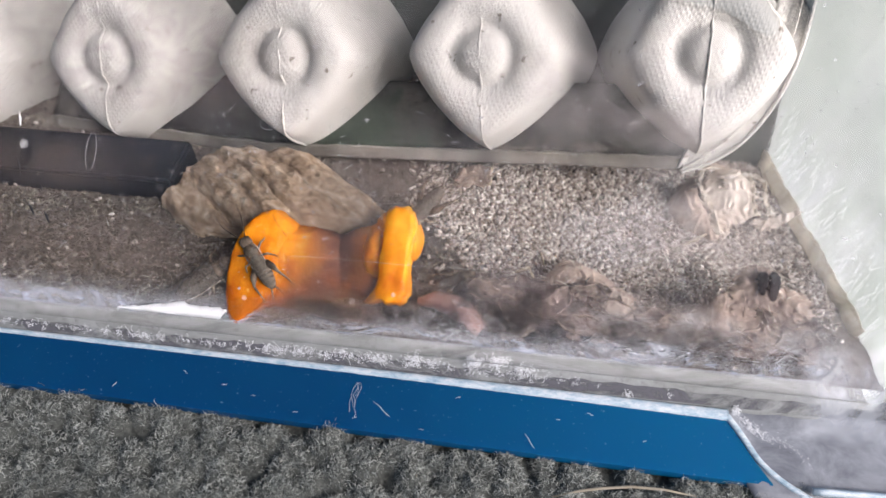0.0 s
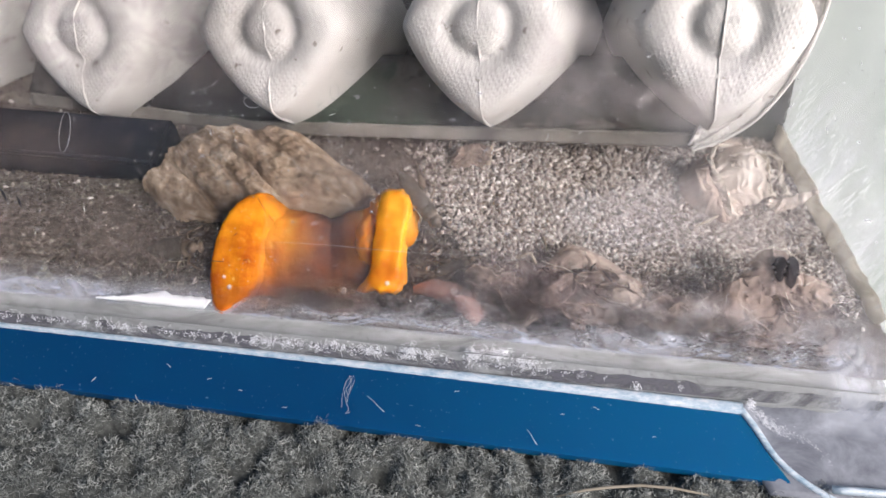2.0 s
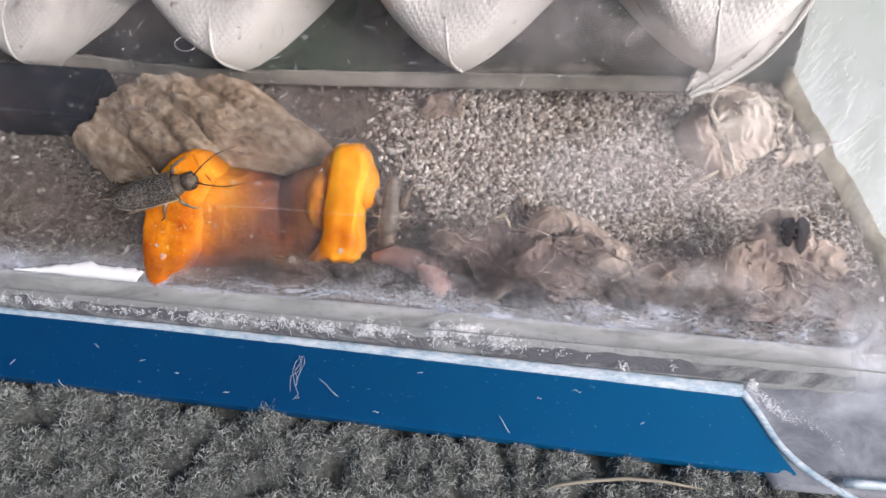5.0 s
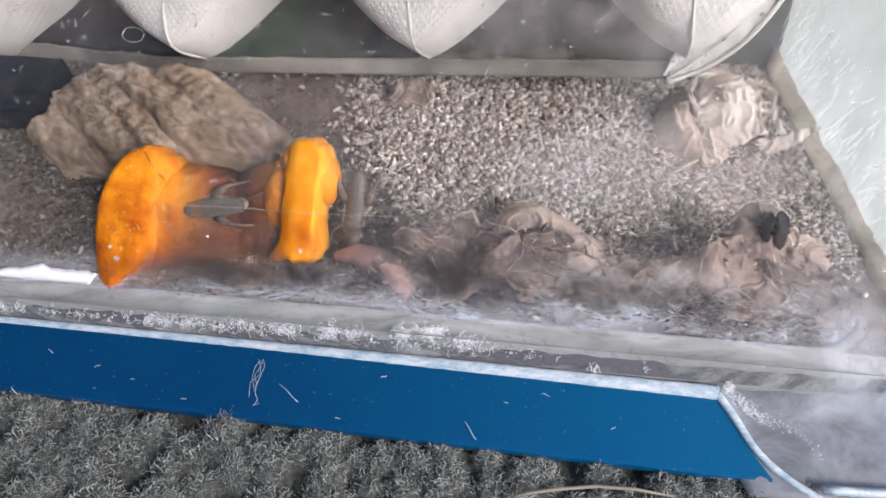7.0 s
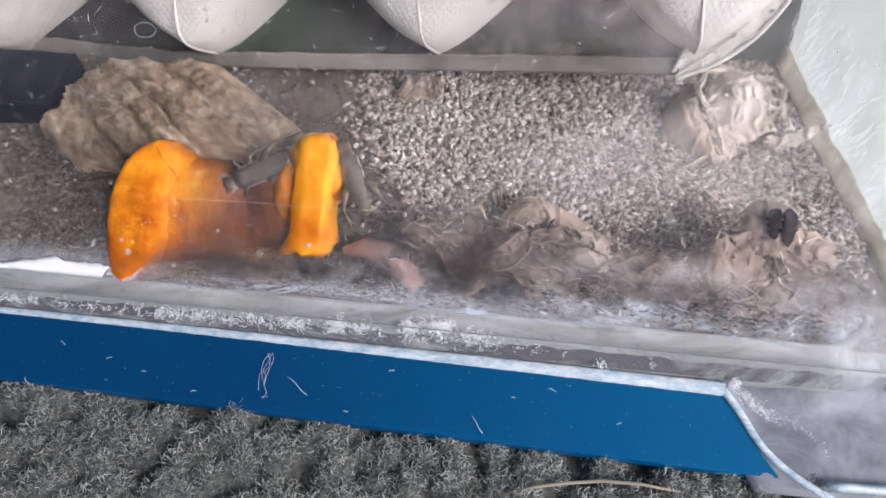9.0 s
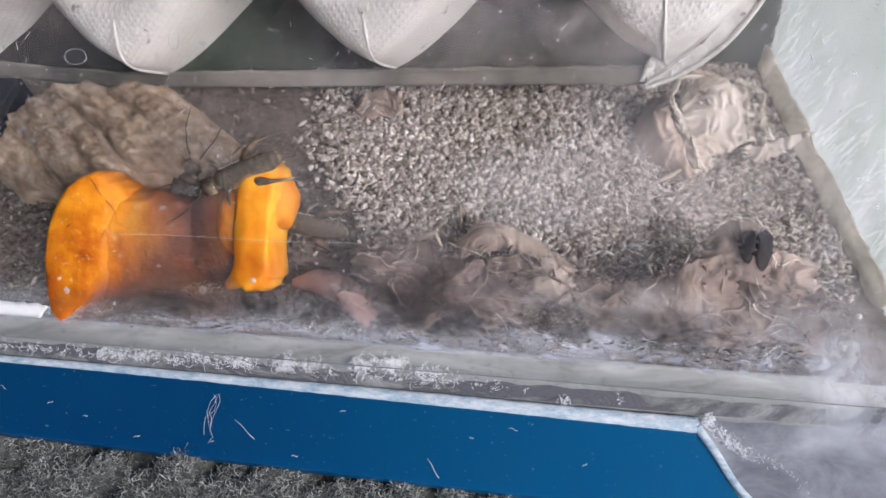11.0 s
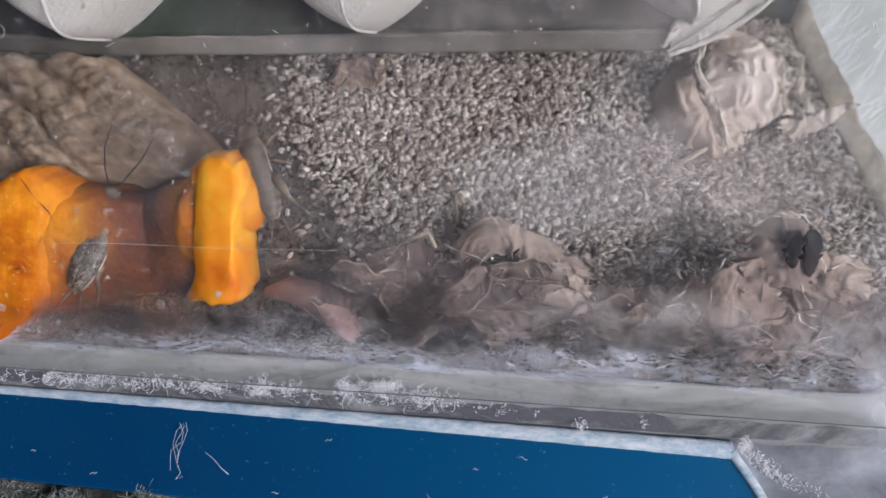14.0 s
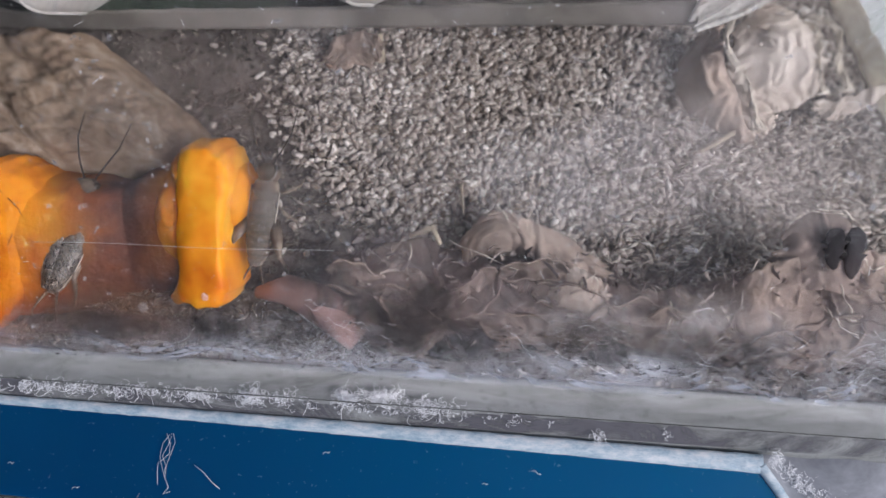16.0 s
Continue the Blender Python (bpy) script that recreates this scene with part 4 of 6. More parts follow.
def chips():
    """Flat tan bran chips that cover the grains in the tub's corner."""
    rng = np.random.default_rng(91)
    n = 2600
    x, y = rng.uniform(-26, 24, n), 20.0 + rng.uniform(0, 1, n) * 30
    keep = (x < 23 - 0.25 * (y - 24)) & (rng.uniform(0, 1, n) < np.clip((x + 30 - 0.4 * (y - 20)) / 26, 0, 1))
    x, y = x[keep], y[keep]
    n = len(x)
    c = np.stack([x, y, np.array([soil_z(p, q) for p, q in zip(x, y)]) + rng.uniform(0.7, 1.3, n)], 1)
    yaw = rng.normal(0.1, 0.7, n)
    ln, w = rng.uniform(0.5, 1.5, n), rng.uniform(0.16, 0.42, n)
    d = np.stack([np.cos(yaw), np.sin(yaw), rng.normal(0, 0.18, n)], 1)
    t = np.stack([-np.sin(yaw), np.cos(yaw), rng.normal(0, 0.25, n)], 1)
    V = np.stack([c - d * ln[:, None], c + t * w[:, None], c + d * ln[:, None], c - t * w[:, None], c + np.array([0, 0, 0.2])], 1).reshape(-1, 3)
    base = np.arange(n)[:, None] * 5
    faces = np.concatenate([base + np.array(q) for q in ((0, 3, 4), (3, 2, 4), (2, 1, 4), (1, 0, 4), (0, 1, 2), (0, 2, 3))], 0)
    ob = from_lists("bran_chips", V, faces, M_GRAIN)
    tagged(ob, "flat tan bran chips over the grain bed", "substrate", kind="stuff")


chaff()
chips()


# ---- egg carton ----
TU = Vector((1, -0.051, 0.124)).normalized()          # along the row of cups
TN = TU.cross(Vector((0, 0.59, 0.81))).normalized()   # out of the cups, towards the front wall
TV = TN.cross(TU)
TRAY_O = Vector((-80, 62.4, 33.3)) + TU * 25.2 - TV * 26 - TN * 10.5
CUP_RINGS = ((0.0, 12.6), (2.2, 12.5), (4.2, 12.0), (5.2, 10.8), (6.2, 10.0), (7.3, 10.3), (8.3, 11.2), (9.5, 11.7), (11.5, 11.8), (13.2, 11.6), (15.0, 11.0), (16.3, 9.8), (17.2, 7.6), (18.2, 3.5), (19.6, -3.0), (21.8, -12.0), (24.0, -24.0))


def tray(u, v, n):
    return TRAY_O + TU * u + TV * v + TN * n


def cup(cu, cv, seed):
    """One cup of the carton, its closed end towards the front wall."""
    segs = 96
    bm = bmesh.new()
    loops = []
    for r, n in CUP_RINGS:
        k = min(1.0, max(0.0, (r - 7) / 8.0))
        loop = []
        for j in range(segs):
            a = 2 * math.pi * j / segs
            c, s = math.cos(a), math.sin(a)
            p = 1.36 + 0.64 * (1 - k)
            f = (abs(c) ** p + abs(s) ** p) ** (-1 / p)
            uu = r * c * f
            vv = r * s * f * (1.0 + 0.13 * k)
            nn = n + 0.45 * fractal(uu + seed * 5, vv, seed, 0.12) + 0.12 * fractal(uu + seed * 5, vv, seed, 0.6)
            loop.append(bm.verts.new(tray(cu + uu + 0.4 * fractal(vv, seed, 2, 0.1), cv + vv, nn)))
        loops.append(loop)
    for l0, l1 in zip(loops, loops[1:]):
        for j in range(segs):
            bm.faces.new((l0[j], l0[(j + 1) % segs], l1[(j + 1) % segs], l1[j]))
    bmesh.ops.remove_doubles(bm, verts=bm.verts, dist=0.02)
    return bm


def seam(cu, cv, seed, foot):
    """The raised mould line that runs down over the middle of a cup."""
    rs = [r for r, n in CUP_RINGS]
    ns = [n for r, n in CUP_RINGS]
    pts = []
    for k in range(56):
        vv = 20.5 - k * (20.5 + foot) / 55
        n = float(np.interp(abs(vv) / (1.13 if abs(vv) > 9 else 1.05), rs, ns))
        pts.append(tray(cu + 0.3 * math.sin(vv * 0.13 + seed) + 0.12 * fractal(vv, seed, 1, 0.3), cv + vv, n + 0.05 + 0.1 * fractal(vv, seed, 4, 0.5)))
    return tube(pts, [0.26 + 0.06 * math.sin(k * 0.7 + seed) for k in range(56)], 8)


def build_carton():
    ob = thing("egg_carton", "white moulded paper pulp egg carton leaning behind the clear wall", "egg carton")
    for i, cu in enumerate((-96.0, -49.0, -1.5, 46.0, -143.0)):
        body = part("cup", cup(cu, 26.0, i * 3.7 + 1), M_PULP, ob)
        part("seam", seam(cu, 26.0, i * 2.1, 22.0 if i != 2 else 24.5), M_PULP, body)
    def sheet(u, v):
        x = -200 + u * 275
        y = -6.0 + v * 85
        return tuple(tray(x, y, -25 + 1.2 * fractal(x, y, 1, 0.08)))
    # painted dark for the shade deep between the cups
    part("tray_back", grid(40, 12, sheet, 1.2), M_BACK, ob, "carton back painted dark as in shade")
    def rim_at(x):
        """The lower rim: it sinks and recedes towards the far end of the row."""
        return Vector((x, 60.2 - 0.068 * (x + 110), 1.4 + 0.1275 * (x + 110)))
    up, out = Vector((-0.08, 0.35, 0.93)), TN
    def flange(u, v):
        x = -172 + u * 163
        p = rim_at(max(x, -112) if x > -112 else x)
        p.z = max(p.z, 1.2)
        return p + up * (3.3 * v + 0.35 * fractal(x, 1, 3, 0.15) * v + 0.16 * (1 - v) * fractal(x, 7, 3, 0.3)) + out * (0.25 * fractal(x, v * 3, 2, 0.2))
    part("flange", grid(140, 6, flange, 0.9), M_RIMPULP, ob, "stained lower rim painted darker as in shade")
    def web(u, v):
        x = -172 + u * 164
        p = rim_at(x)
        p.z = max(p.z, 1.2)
        return p + up * (3.2 + 7.0 * v) + Vector((0, 1, 0)) * (0.4 + 15 * v ** 1.3) + out * (0.5 * fractal(x, v * 6, 2, 0.1))
    part("web", grid(110, 8, web, 0.9), M_SHADED_PULP, ob, "mottled web painted dark as in shade")
    # the folded corner: a pale flap that climbs from the rim beside the last cup
    edge = [Vector((-9.4, 52.6, 14.2)), Vector((-3.2, 53.8, 17.0)), Vector((2.6, 55.4, 22.5)), Vector((7.2, 58.5, 31)), Vector((9.2, 61.5, 42)), Vector((9.0, 66, 56))]
    inner = [Vector((-10.2, 53.2, 15.0)), Vector((-8.4, 54.4, 21.5)), Vector((-4.2, 56.4, 28.0)), Vector((-0.5, 60.5, 36)), Vector((2.5, 64, 45)), Vector((3.4, 69, 57))]
    def course(c, u):
        k = u * 5
        i = min(int(k), 4)
        f = k - i
        p = [c[max(0, min(5, i + d))] for d in (-1, 0, 1, 2)]
        return 0.5 * (2 * p[1] + (p[2] - p[0]) * f + (2 * p[0] - 5 * p[1] + 4 * p[2] - p[3]) * f * f + (3 * p[1] - p[0] - 3 * p[2] + p[3]) * f ** 3)
    def flap(u, v):
        p = course(edge, u).lerp(course(inner, u), v)
        return p + TN * (0.5 * fractal(u * 14, v * 3, 3) - 0.9 * math.sin(v * 3.1))
    part("flap", grid(60, 10, flap, 0.5), M_PULP, ob, "pale folded corner flap")
    fold = [course(edge, k / 40).lerp(course(inner, k / 40), 0.35) + TN * (0.1 + 0.2 * fractal(k * 0.4, 2, 3)) for k in range(41)]
    part("fold", tube([course(edge, k / 40) + TN * 0.2 for k in range(41)], 0.42, 8), M_PULP, ob)
    part("fold", tube(fold, 0.2, 6), M_PULP, ob)


build_carton()


# ---- carrot, pressed against the clear wall ----
def pressed_end(outline, front, depth, seed, inner, fall, bite=0.25):
    """A thick slice whose flat face lies on the pane; outline: its rim in x and s; the inner side falls away towards the waist."""
    segs, n = 144, len(outline)
    c = sum((Vector(p) for p in outline), Vector((0, 0))) / n
    rim = []
    for j in range(segs):
        k = j * n / segs
        i, f = int(k), k - int(k)
        p = [Vector(outline[(i + d) % n]) for d in (-1, 0, 1, 2)]
        q = 0.5 * (2 * p[1] + (p[2] - p[0]) * f + (2 * p[0] - 5 * p[1] + 4 * p[2] - p[3]) * f * f + (3 * p[1] - p[0] - 3 * p[2] + p[3]) * f ** 3)
        rim.append(q - c)
    half = (max(p.x for p in rim) - min(p.x for p in rim)) * 0.4, (max(p.y for p in rim) - min(p.y for p in rim)) * 0.4
    layers = [(k / 12, front) for k in range(10)] + [(0.84, front - 0.02), (0.91, front - 0.15), (0.96, front - 0.5), (1.0, front - 1.5), (1.03, -4.5), (1.0, -7.5), (0.9, -depth), (0.0, -depth - 0.5)]
    bm = bmesh.new()
    loops = []
    for k, h in layers:
        loop = []
        for r in rim:
            d = r.normalized()
            oval = Vector((d.x * half[0], d.y * half[1]))
            p = c + oval.lerp(r, min(1.0, k) ** 3) * k
            p += d * bite * min(1.0, k) ** 10 * noise.fractal(Vector((p.x * 0.8, p.y * 0.8, seed)), 1.0, 2.0, 3)
            away = max(0.0, inner * (p.x - c.x) / half[0] + 0.1)
            hh = h + 0.32 * noise.noise(Vector((p.x * 0.3, p.y * 0.3, seed))) - fall * away ** 2 + (0.012 * max(0.0, 6.0 - p.y) ** 2 if inner > 0 else 0.0)
            q = on_wall(p.x, p.y, min(hh, 1.5))
            q.z = max(q.z, 0.6)
            loop.append(bm.verts.new(q))
        loops.append(loop)
    for l0, l1 in zip(loops, loops[1:]):
        for j in range(segs):
            bm.faces.new((l0[j], l0[(j + 1) % segs], l1[(j + 1) % segs], l1[j]))
    bmesh.ops.remove_doubles(bm, verts=bm.verts, dist=0.01)
    return bm


def build_carrot():
    ob = thing("carrot", "bright orange carrot chunk gnawed to a thin brown waist", "carrot")
    left = [(-98.0, 22.5), (-101.2, 20.9), (-104.1, 17.0), (-105.8, 11.8), (-106.3, 6.5), (-105.9, 2.2), (-104.7, -1.3), (-102.6, -2.5), (-100.1, -0.6), (-96.7, 2.3), (-94.3, 5.9), (-92.3, 10.7), (-91.7, 15.8), (-92.5, 18.7), (-95.0, 21.1), (-96.7, 22.3)]
    right = [(-70.8, 25.6), (-72.6, 24.9), (-73.3, 23.0), (-73.6, 20.0), (-73.4, 16.5), (-73.2, 13.0), (-73.6, 10.2), (-74.2, 8.0), (-75.4, 6.2), (-76.7, 4.7), (-75.3, 4.3), (-73.8, 4.9), (-72.4, 5.1), (-71.1, 4.5), (-69.6, 5.0), (-68.4, 5.0), (-67.5, 6.4), (-66.9, 7.9), (-67.3, 11.0), (-67.5, 14.0), (-66.9, 18.0), (-66.4, 21.0), (-66.9, 23.6), (-67.7, 24.9), (-68.8, 25.7)]
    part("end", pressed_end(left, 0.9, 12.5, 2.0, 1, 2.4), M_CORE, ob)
    part("end", pressed_end(right, 1.0, 9.0, 9.0, -1, 1.7, 0.4), M_CARROT_PALE, ob)
    for c, size, seed in (((-74.7, 15.4, -7.0), (3.8, 7.2, 6.0), 3.0), ((-67.6, 19.0, -5.6), (2.4, 4.4, 5.0), 5.0), ((-72.2, 21.6, -6.0), (3.4, 3.4, 6.0), 8.0)):
        lobe = blob((0, 0, 0), size, 0.10, 0.35, 40, 26, seed)
        turn = Matrix((Vector((1, 0, 0)), W_S, W_N)).transposed().to_4x4()
        bmesh.ops.transform(lobe, matrix=Matrix.Translation(on_wall(*c)) @ turn, verts=lobe.verts)
        part("lobe", lobe, M_CARROT, ob, "darker gnawed lobe")
    core = [on_wall(x, c, h) for x, c, h in ((-101, 10.0, -10.4), (-97, 10.2, -10.1), (-94, 10.4, -10.2), (-91, 10.7, -10.8), (-88, 10.4, -12.0), (-84, 10.4, -13.4), (-80, 11.4, -13.2), (-77, 13.0, -11.8), (-72, 14.2, -10.8))]
    bm = tube(core, [9.6, 10.2, 10.2, 9.8, 9.4, 9.0, 9.0, 9.0, 8.8], 36)
    bmesh.ops.subdivide_edges(bm, edges=[e for e in bm.edges if len(e.link_faces) == 2 and all(len(f.verts) == 4 for f in e.link_faces)], cuts=3, use_grid_fill=True)
    cx, cc, ch = [p.x for p in core], [(p - W_O).dot(W_S) for p in core], [(p - W_O).dot(W_N) for p in core]
    for v in bm.verts:
        x, rel = v.co.x, v.co - W_O
        c, h = float(np.interp(x, cx, cc)), float(np.interp(x, cx, ch))
        ds, dh = rel.dot(W_S) - c, rel.dot(W_N) - h
        r = math.hypot(ds, dh) + 1e-6
        k = 0.95 * (abs(ds / r) ** 4 + abs(dh / r) ** 4) ** -0.25      # a blunt, squarish section
        v.co = on_wall(x, c + ds * k, h + dh * k)
        v.co += Vector((0.3, 0.7, 0.8)) * 0.7 * noise.fractal(v.co * 0.25, 1.0, 2.0, 4)
        v.co.z = max(v.co.z, 0.6)
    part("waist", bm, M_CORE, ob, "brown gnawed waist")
    for pts in ([(-97.4, 21.4), (-96.3, 19.8), (-95.4, 18.6)], [(-94.9, 18.2), (-93.6, 16.9), (-93.0, 15.6)], [(-99.2, 8.6), (-98.2, 8.9), (-97.4, 8.5)], [(-94.8, 13.5), (-95.6, 12.0)], [(-101.5, 13.5), (-100.8, 14.2)], [(-74.6, 15.6), (-73.8, 15.2)]):
        part("crack", tube([on_wall(x, s, 0.95) for x, s in pts], [0.075] * (len(pts) - 1) + [0.03], 5), M_CRACK, ob, "dark nibbled crack")


build_carrot()


# ---- bark, dark block, leaves ----
def build_bark():
    ob = thing("bark", "rough tan cork bark piece with dark cracks on bran", "bark", (-101.5, 38.5, 1))
    def f(u, v):
        q = -18.5 + 35.0 * v                                # across the grain
        start = -24.5 + 1.15 * max(0.0, q) + 1.6 * noise.noise(Vector((q * 0.35, 2, 5)))
        end = 23.0 - 1.25 * max(0.0, 8 - q) + 1.5 * noise.noise(Vector((q * 0.3, 8, 1)))
        p = start + (end - start) * u                       # along the grain
        q += 0.9 * fractal(p, q, 6, 0.09)
        x, y = 0.8 * p + 0.6 * q, -0.6 * p + 0.8 * q
        edge = 1 - max(abs(2 * u - 1) ** 7, abs(2 * v - 1) ** 6)
        def crack(c, width, wob):
            return math.exp(-((q - c - wob * fractal(p, c, 1, 0.12)) / width) ** 2)
        deep = crack(-11.0, 0.8, 1.6) + 1.1 * crack(-0.8, 0.5, 1.2) * (1 if p > -15 else 0.3) + 0.4 * crack(6.5, 0.4, 2.0) + 0.35 * crack(-6.0, 0.35, 2.2)
        rough = 0.9 * fractal(p * 0.45, q, 3, 0.22) + 0.8 * fractal(p, q, 5, 0.5) + 0.45 * fractal(p, q, 8, 1.4)
        step = -2.8 if q < -11.0 else 0.0                    # the lower slab lies deeper than the crown
        z = 0.6 + 11.6 * edge ** 0.5 * math.cos((v - 0.6) * 1.3) + (rough + step) * edge - 2.8 * deep * edge
        return (x, y, z)
    part("slab", grid(150, 100, f, 3.0, (0, 0, 1)), M_BARK, ob)


build_bark()


def build_dark_block():
    # added block that stands in for the shaded back of the tub
    ob = thing("dish", "dark navy block standing in for shaded space beside the bark", "dish", (-172, 49, 1))
    bm = bmesh.new()
    bmesh.ops.create_cube(bm, size=1)
    bmesh.ops.scale(bm, vec=(84, 15, 8), verts=bm.verts)
    bmesh.ops.translate(bm, vec=(1, 0, 3.2), verts=bm.verts)
    bmesh.ops.bevel(bm, geom=bm.edges[:], offset=1.0, segments=4, affect='EDGES')
    part("body", bm, M_NAVY, ob, smooth=False)
    part("rim", tube([(-40, -7.0, 6.9), (0, -7.1, 7.0), (42, -7.0, 6.9)], 0.5, 8), M_NAVY, ob)


build_dark_block()


def scrap(name, label, category, sheets, rims=(), group="dry scraps"):
    """A curled dry scrap made of sheets (curve, curve, bulge, material) and thin pale rims."""
    ob = thing(name, label, category, (0, 0, 0), group)
    for k, (ca, cb, bulge, mat) in enumerate(sheets):
        part("blade", loft(ca, cb, bulge, 0.22, 80, 44, 0.42 if "husk" in name else 0.6, 0.24, len(name) + ca[0][0] + k), mat, ob)
    for r in rims:
        pts = [Vector(p) for p in r]
        fine = []
        for a, b in zip(pts, pts[1:]):
            for q in range(5):
                p = a.lerp(b, q / 5)
                w = 0.5 * noise.fractal(p * 0.5, 1.0, 2.0, 3)
                fine.append(p + Vector((w, w * 0.5, w)))
        fine.append(pts[-1])
        part("rim", tube(fine, [0.07 + 0.05 * math.sin(i * 1.3) for i in range(len(fine))], 6), M_RIM, ob, "pale dried rim")
    return ob


def ribbon(points, width, tilt):
    """A narrow curled strip: its second edge runs beside the first."""
    d = Vector((math.cos(tilt), 0.2, math.sin(tilt))) * width
    return [points, [tuple(Vector(p) + d) for p in points]]


scrap("dry_leaf", "curled pale brown dry leaf with torn ribbons on bran", "leaf", [
    ([(-3.4, 60.5, 6.5), (-4.2, 56.5, 8), (-4.0, 53, 7.4), (-1.6, 48, 5), (0.6, 43.8, 3)], [(-7.6, 59.0, 1.5), (-9.6, 54, 1.5), (-8.6, 49, 1.2), (-5.0, 45.6, 1), (-0.8, 43.0, 1.2)], 2.2, M_LEAF_BROWN),
    ([(-2.4, 60, 5), (1.6, 62.4, 6.2), (5.4, 61.6, 7.2), (9.0, 58.2, 7)], [(-2.4, 50.5, 4.4), (0.6, 46.5, 3.6), (5, 47.6, 3.8), (9, 49, 4.6)], 2.6, M_LEAF),
    ([(-2.6, 51, 5.6), (0.4, 49.4, 5.4), (3.6, 48.6, 4.6)], [(-0.6, 43.8, 2.0), (0.6, 43.0, 1.8), (2.6, 44.0, 1.8)], 0.5, M_LEAF),
    ([(1.8, 59.5, 8), (4.5, 60.4, 9), (7.4, 58, 8.6)], [(2.0, 55.0, 6.8), (4.6, 54.2, 7.0), (7.4, 54.6, 6.6)], 1.2, M_LEAF),
    (*ribbon([(1.0, 62.8, 6.6), (-2.4, 60.5, 8.2), (-4.2, 56.5, 9.2), (-4.3, 54.0, 9.0), (-2.8, 51.6, 7.8), (-1.0, 48.4, 6.2), (0.8, 44.0, 3.6)], 0.9, 0.5), 0.1, M_RIM),
    (*ribbon([(0.6, 62.8, 6.6), (2.2, 63.0, 6.4), (4.0, 62.6, 6.2)], 1.4, 1.2), 0.2, M_LEAF),
    (*ribbon([(7.4, 58.6, 8.4), (8.6, 56, 8.2), (8.6, 52, 7.0), (9.2, 48.6, 5.8)], 0.7, 0.9), 0.1, M_RIM),
    (*ribbon([(9.8, 61.0, 7.0), (10.6, 59.0, 7.6), (11.6, 57.0, 7.4), (11.2, 53.6, 6.8), (12.3, 49.0, 6.0)], 0.8, 0.4), 0.05, M_RIM),
    ([(9.0, 48.6, 5.4), (11.2, 48.0, 5.6), (14.4, 49.2, 6.2), (18.6, 50.6, 7.2)], [(9.4, 46.0, 4.0), (11.6, 45.8, 4.4), (14.8, 47.2, 5.4), (18.8, 50.0, 6.8)], 0.2, M_LEAF),
    ([(9.0, 57, 6), (9.8, 53, 5.4), (10.4, 49, 4.6)], [(10.4, 57, 3), (11.4, 53, 2.6), (12.0, 49.6, 2.4)], 0.3, M_LEAF_BROWN),
], [])
scrap("dry_leaf", "torn brown leaf flake standing on the bran", "leaf", [
    ([(-62, 56.5, 3.5), (-58, 57.5, 6), (-53, 56.5, 7)], [(-61, 53.5, 1.8), (-57, 54, 2.4), (-53, 54.5, 3)], 0.6, M_HUSK_TAN)])
scrap("husk", "dull grey-brown dried vegetable husk behind clear wall", "husk", [
    ([(-51, 22, 6), (-46, 23.5, 7), (-41, 24, 7.5)], [(-51, 14, 3.5), (-45, 12.5, 4), (-40, 13.5, 4.5)], 2.0, M_HUSK)],
    [[(-51, 22, 6.4), (-48, 20, 8.0), (-46, 23.5, 7.4)], [(-45, 22.5, 8), (-44.5, 18, 8.5), (-46, 14, 6)]])
scrap("dry_leaf", "crumpled tan dry leaf piece lying over husks", "leaf", [
    ([(-38.5, 24, 8), (-34, 27.5, 9.5), (-28, 25.5, 8.5), (-20.5, 22.5, 6)], [(-38.5, 20, 7), (-33, 21.5, 9.5), (-27, 21, 8.5), (-19.5, 19.5, 6)], 1.2, M_LEAF_BROWN)],
    [[(-34, 27.3, 10), (-31.5, 24.5, 10.5), (-29, 23.5, 10)]])
scrap("husk", "shrivelled brown husk with torn lower edge", "husk", [
    ([(-42, 24, 7), (-36, 21, 8.5), (-30, 19.5, 9), (-25, 18, 8.5)], [(-43, 14, 4.5), (-36, 12, 5), (-30, 11, 5.5), (-24, 11.5, 5.5)], 1.6, M_HUSK)],
    [[(-40, 23, 8.8), (-36, 21, 10.2), (-31, 19, 10.2)]])
scrap("dry_leaf", "small pale crinkled leaf scrap", "leaf", [
    ([(-27, 19, 9), (-24, 19.7, 10), (-20.5, 18.5, 9.5)], [(-27, 15, 7.2), (-23, 14, 7.8), (-20, 14.5, 7.8)], 0.8, M_LEAF)],
    [[(-26.5, 18.5, 10), (-24, 17.2, 10.2), (-22, 18.5, 10.4), (-20.5, 17, 9.8)]])
scrap("husk", "long flattened tan husk along clear wall", "husk", [
    ([(-20, 18, 6.5), (-14, 18, 7), (-8, 18, 7.5), (-5, 20, 11)], [(-20, 12.3, 5), (-14, 11.2, 5), (-8, 11.6, 5.4), (-4, 12.6, 6)], 1.0, M_HUSK_TAN)],
    [[(-12.5, 16.5, 8.9), (-12.2, 14.5, 8.2), (-12.8, 12.6, 7.0)]])
scrap("husk", "brown husk with pale peaked torn rim", "husk", [
    ([(-6, 18, 7.5), (-3.9, 19.5, 12.2), (-1, 21, 12), (3, 22.5, 12.5)], [(-7, 12.6, 6), (-3, 12.2, 6.4), (1, 12.6, 6.6), (5, 14.2, 7.5)], 0.8, M_HUSK_TAN)],
    [[(-3.5, 20.5, 13.2), (-4.4, 17, 10.6), (-5.0, 15, 9), (-3.5, 13.5, 8)], [(-3.8, 17, 10.8), (-1.5, 15.6, 9.8), (0.5, 14, 9)], [(-8, 16, 8.6), (-8.6, 14, 7.8), (-9.5, 12.2, 6.8)]])
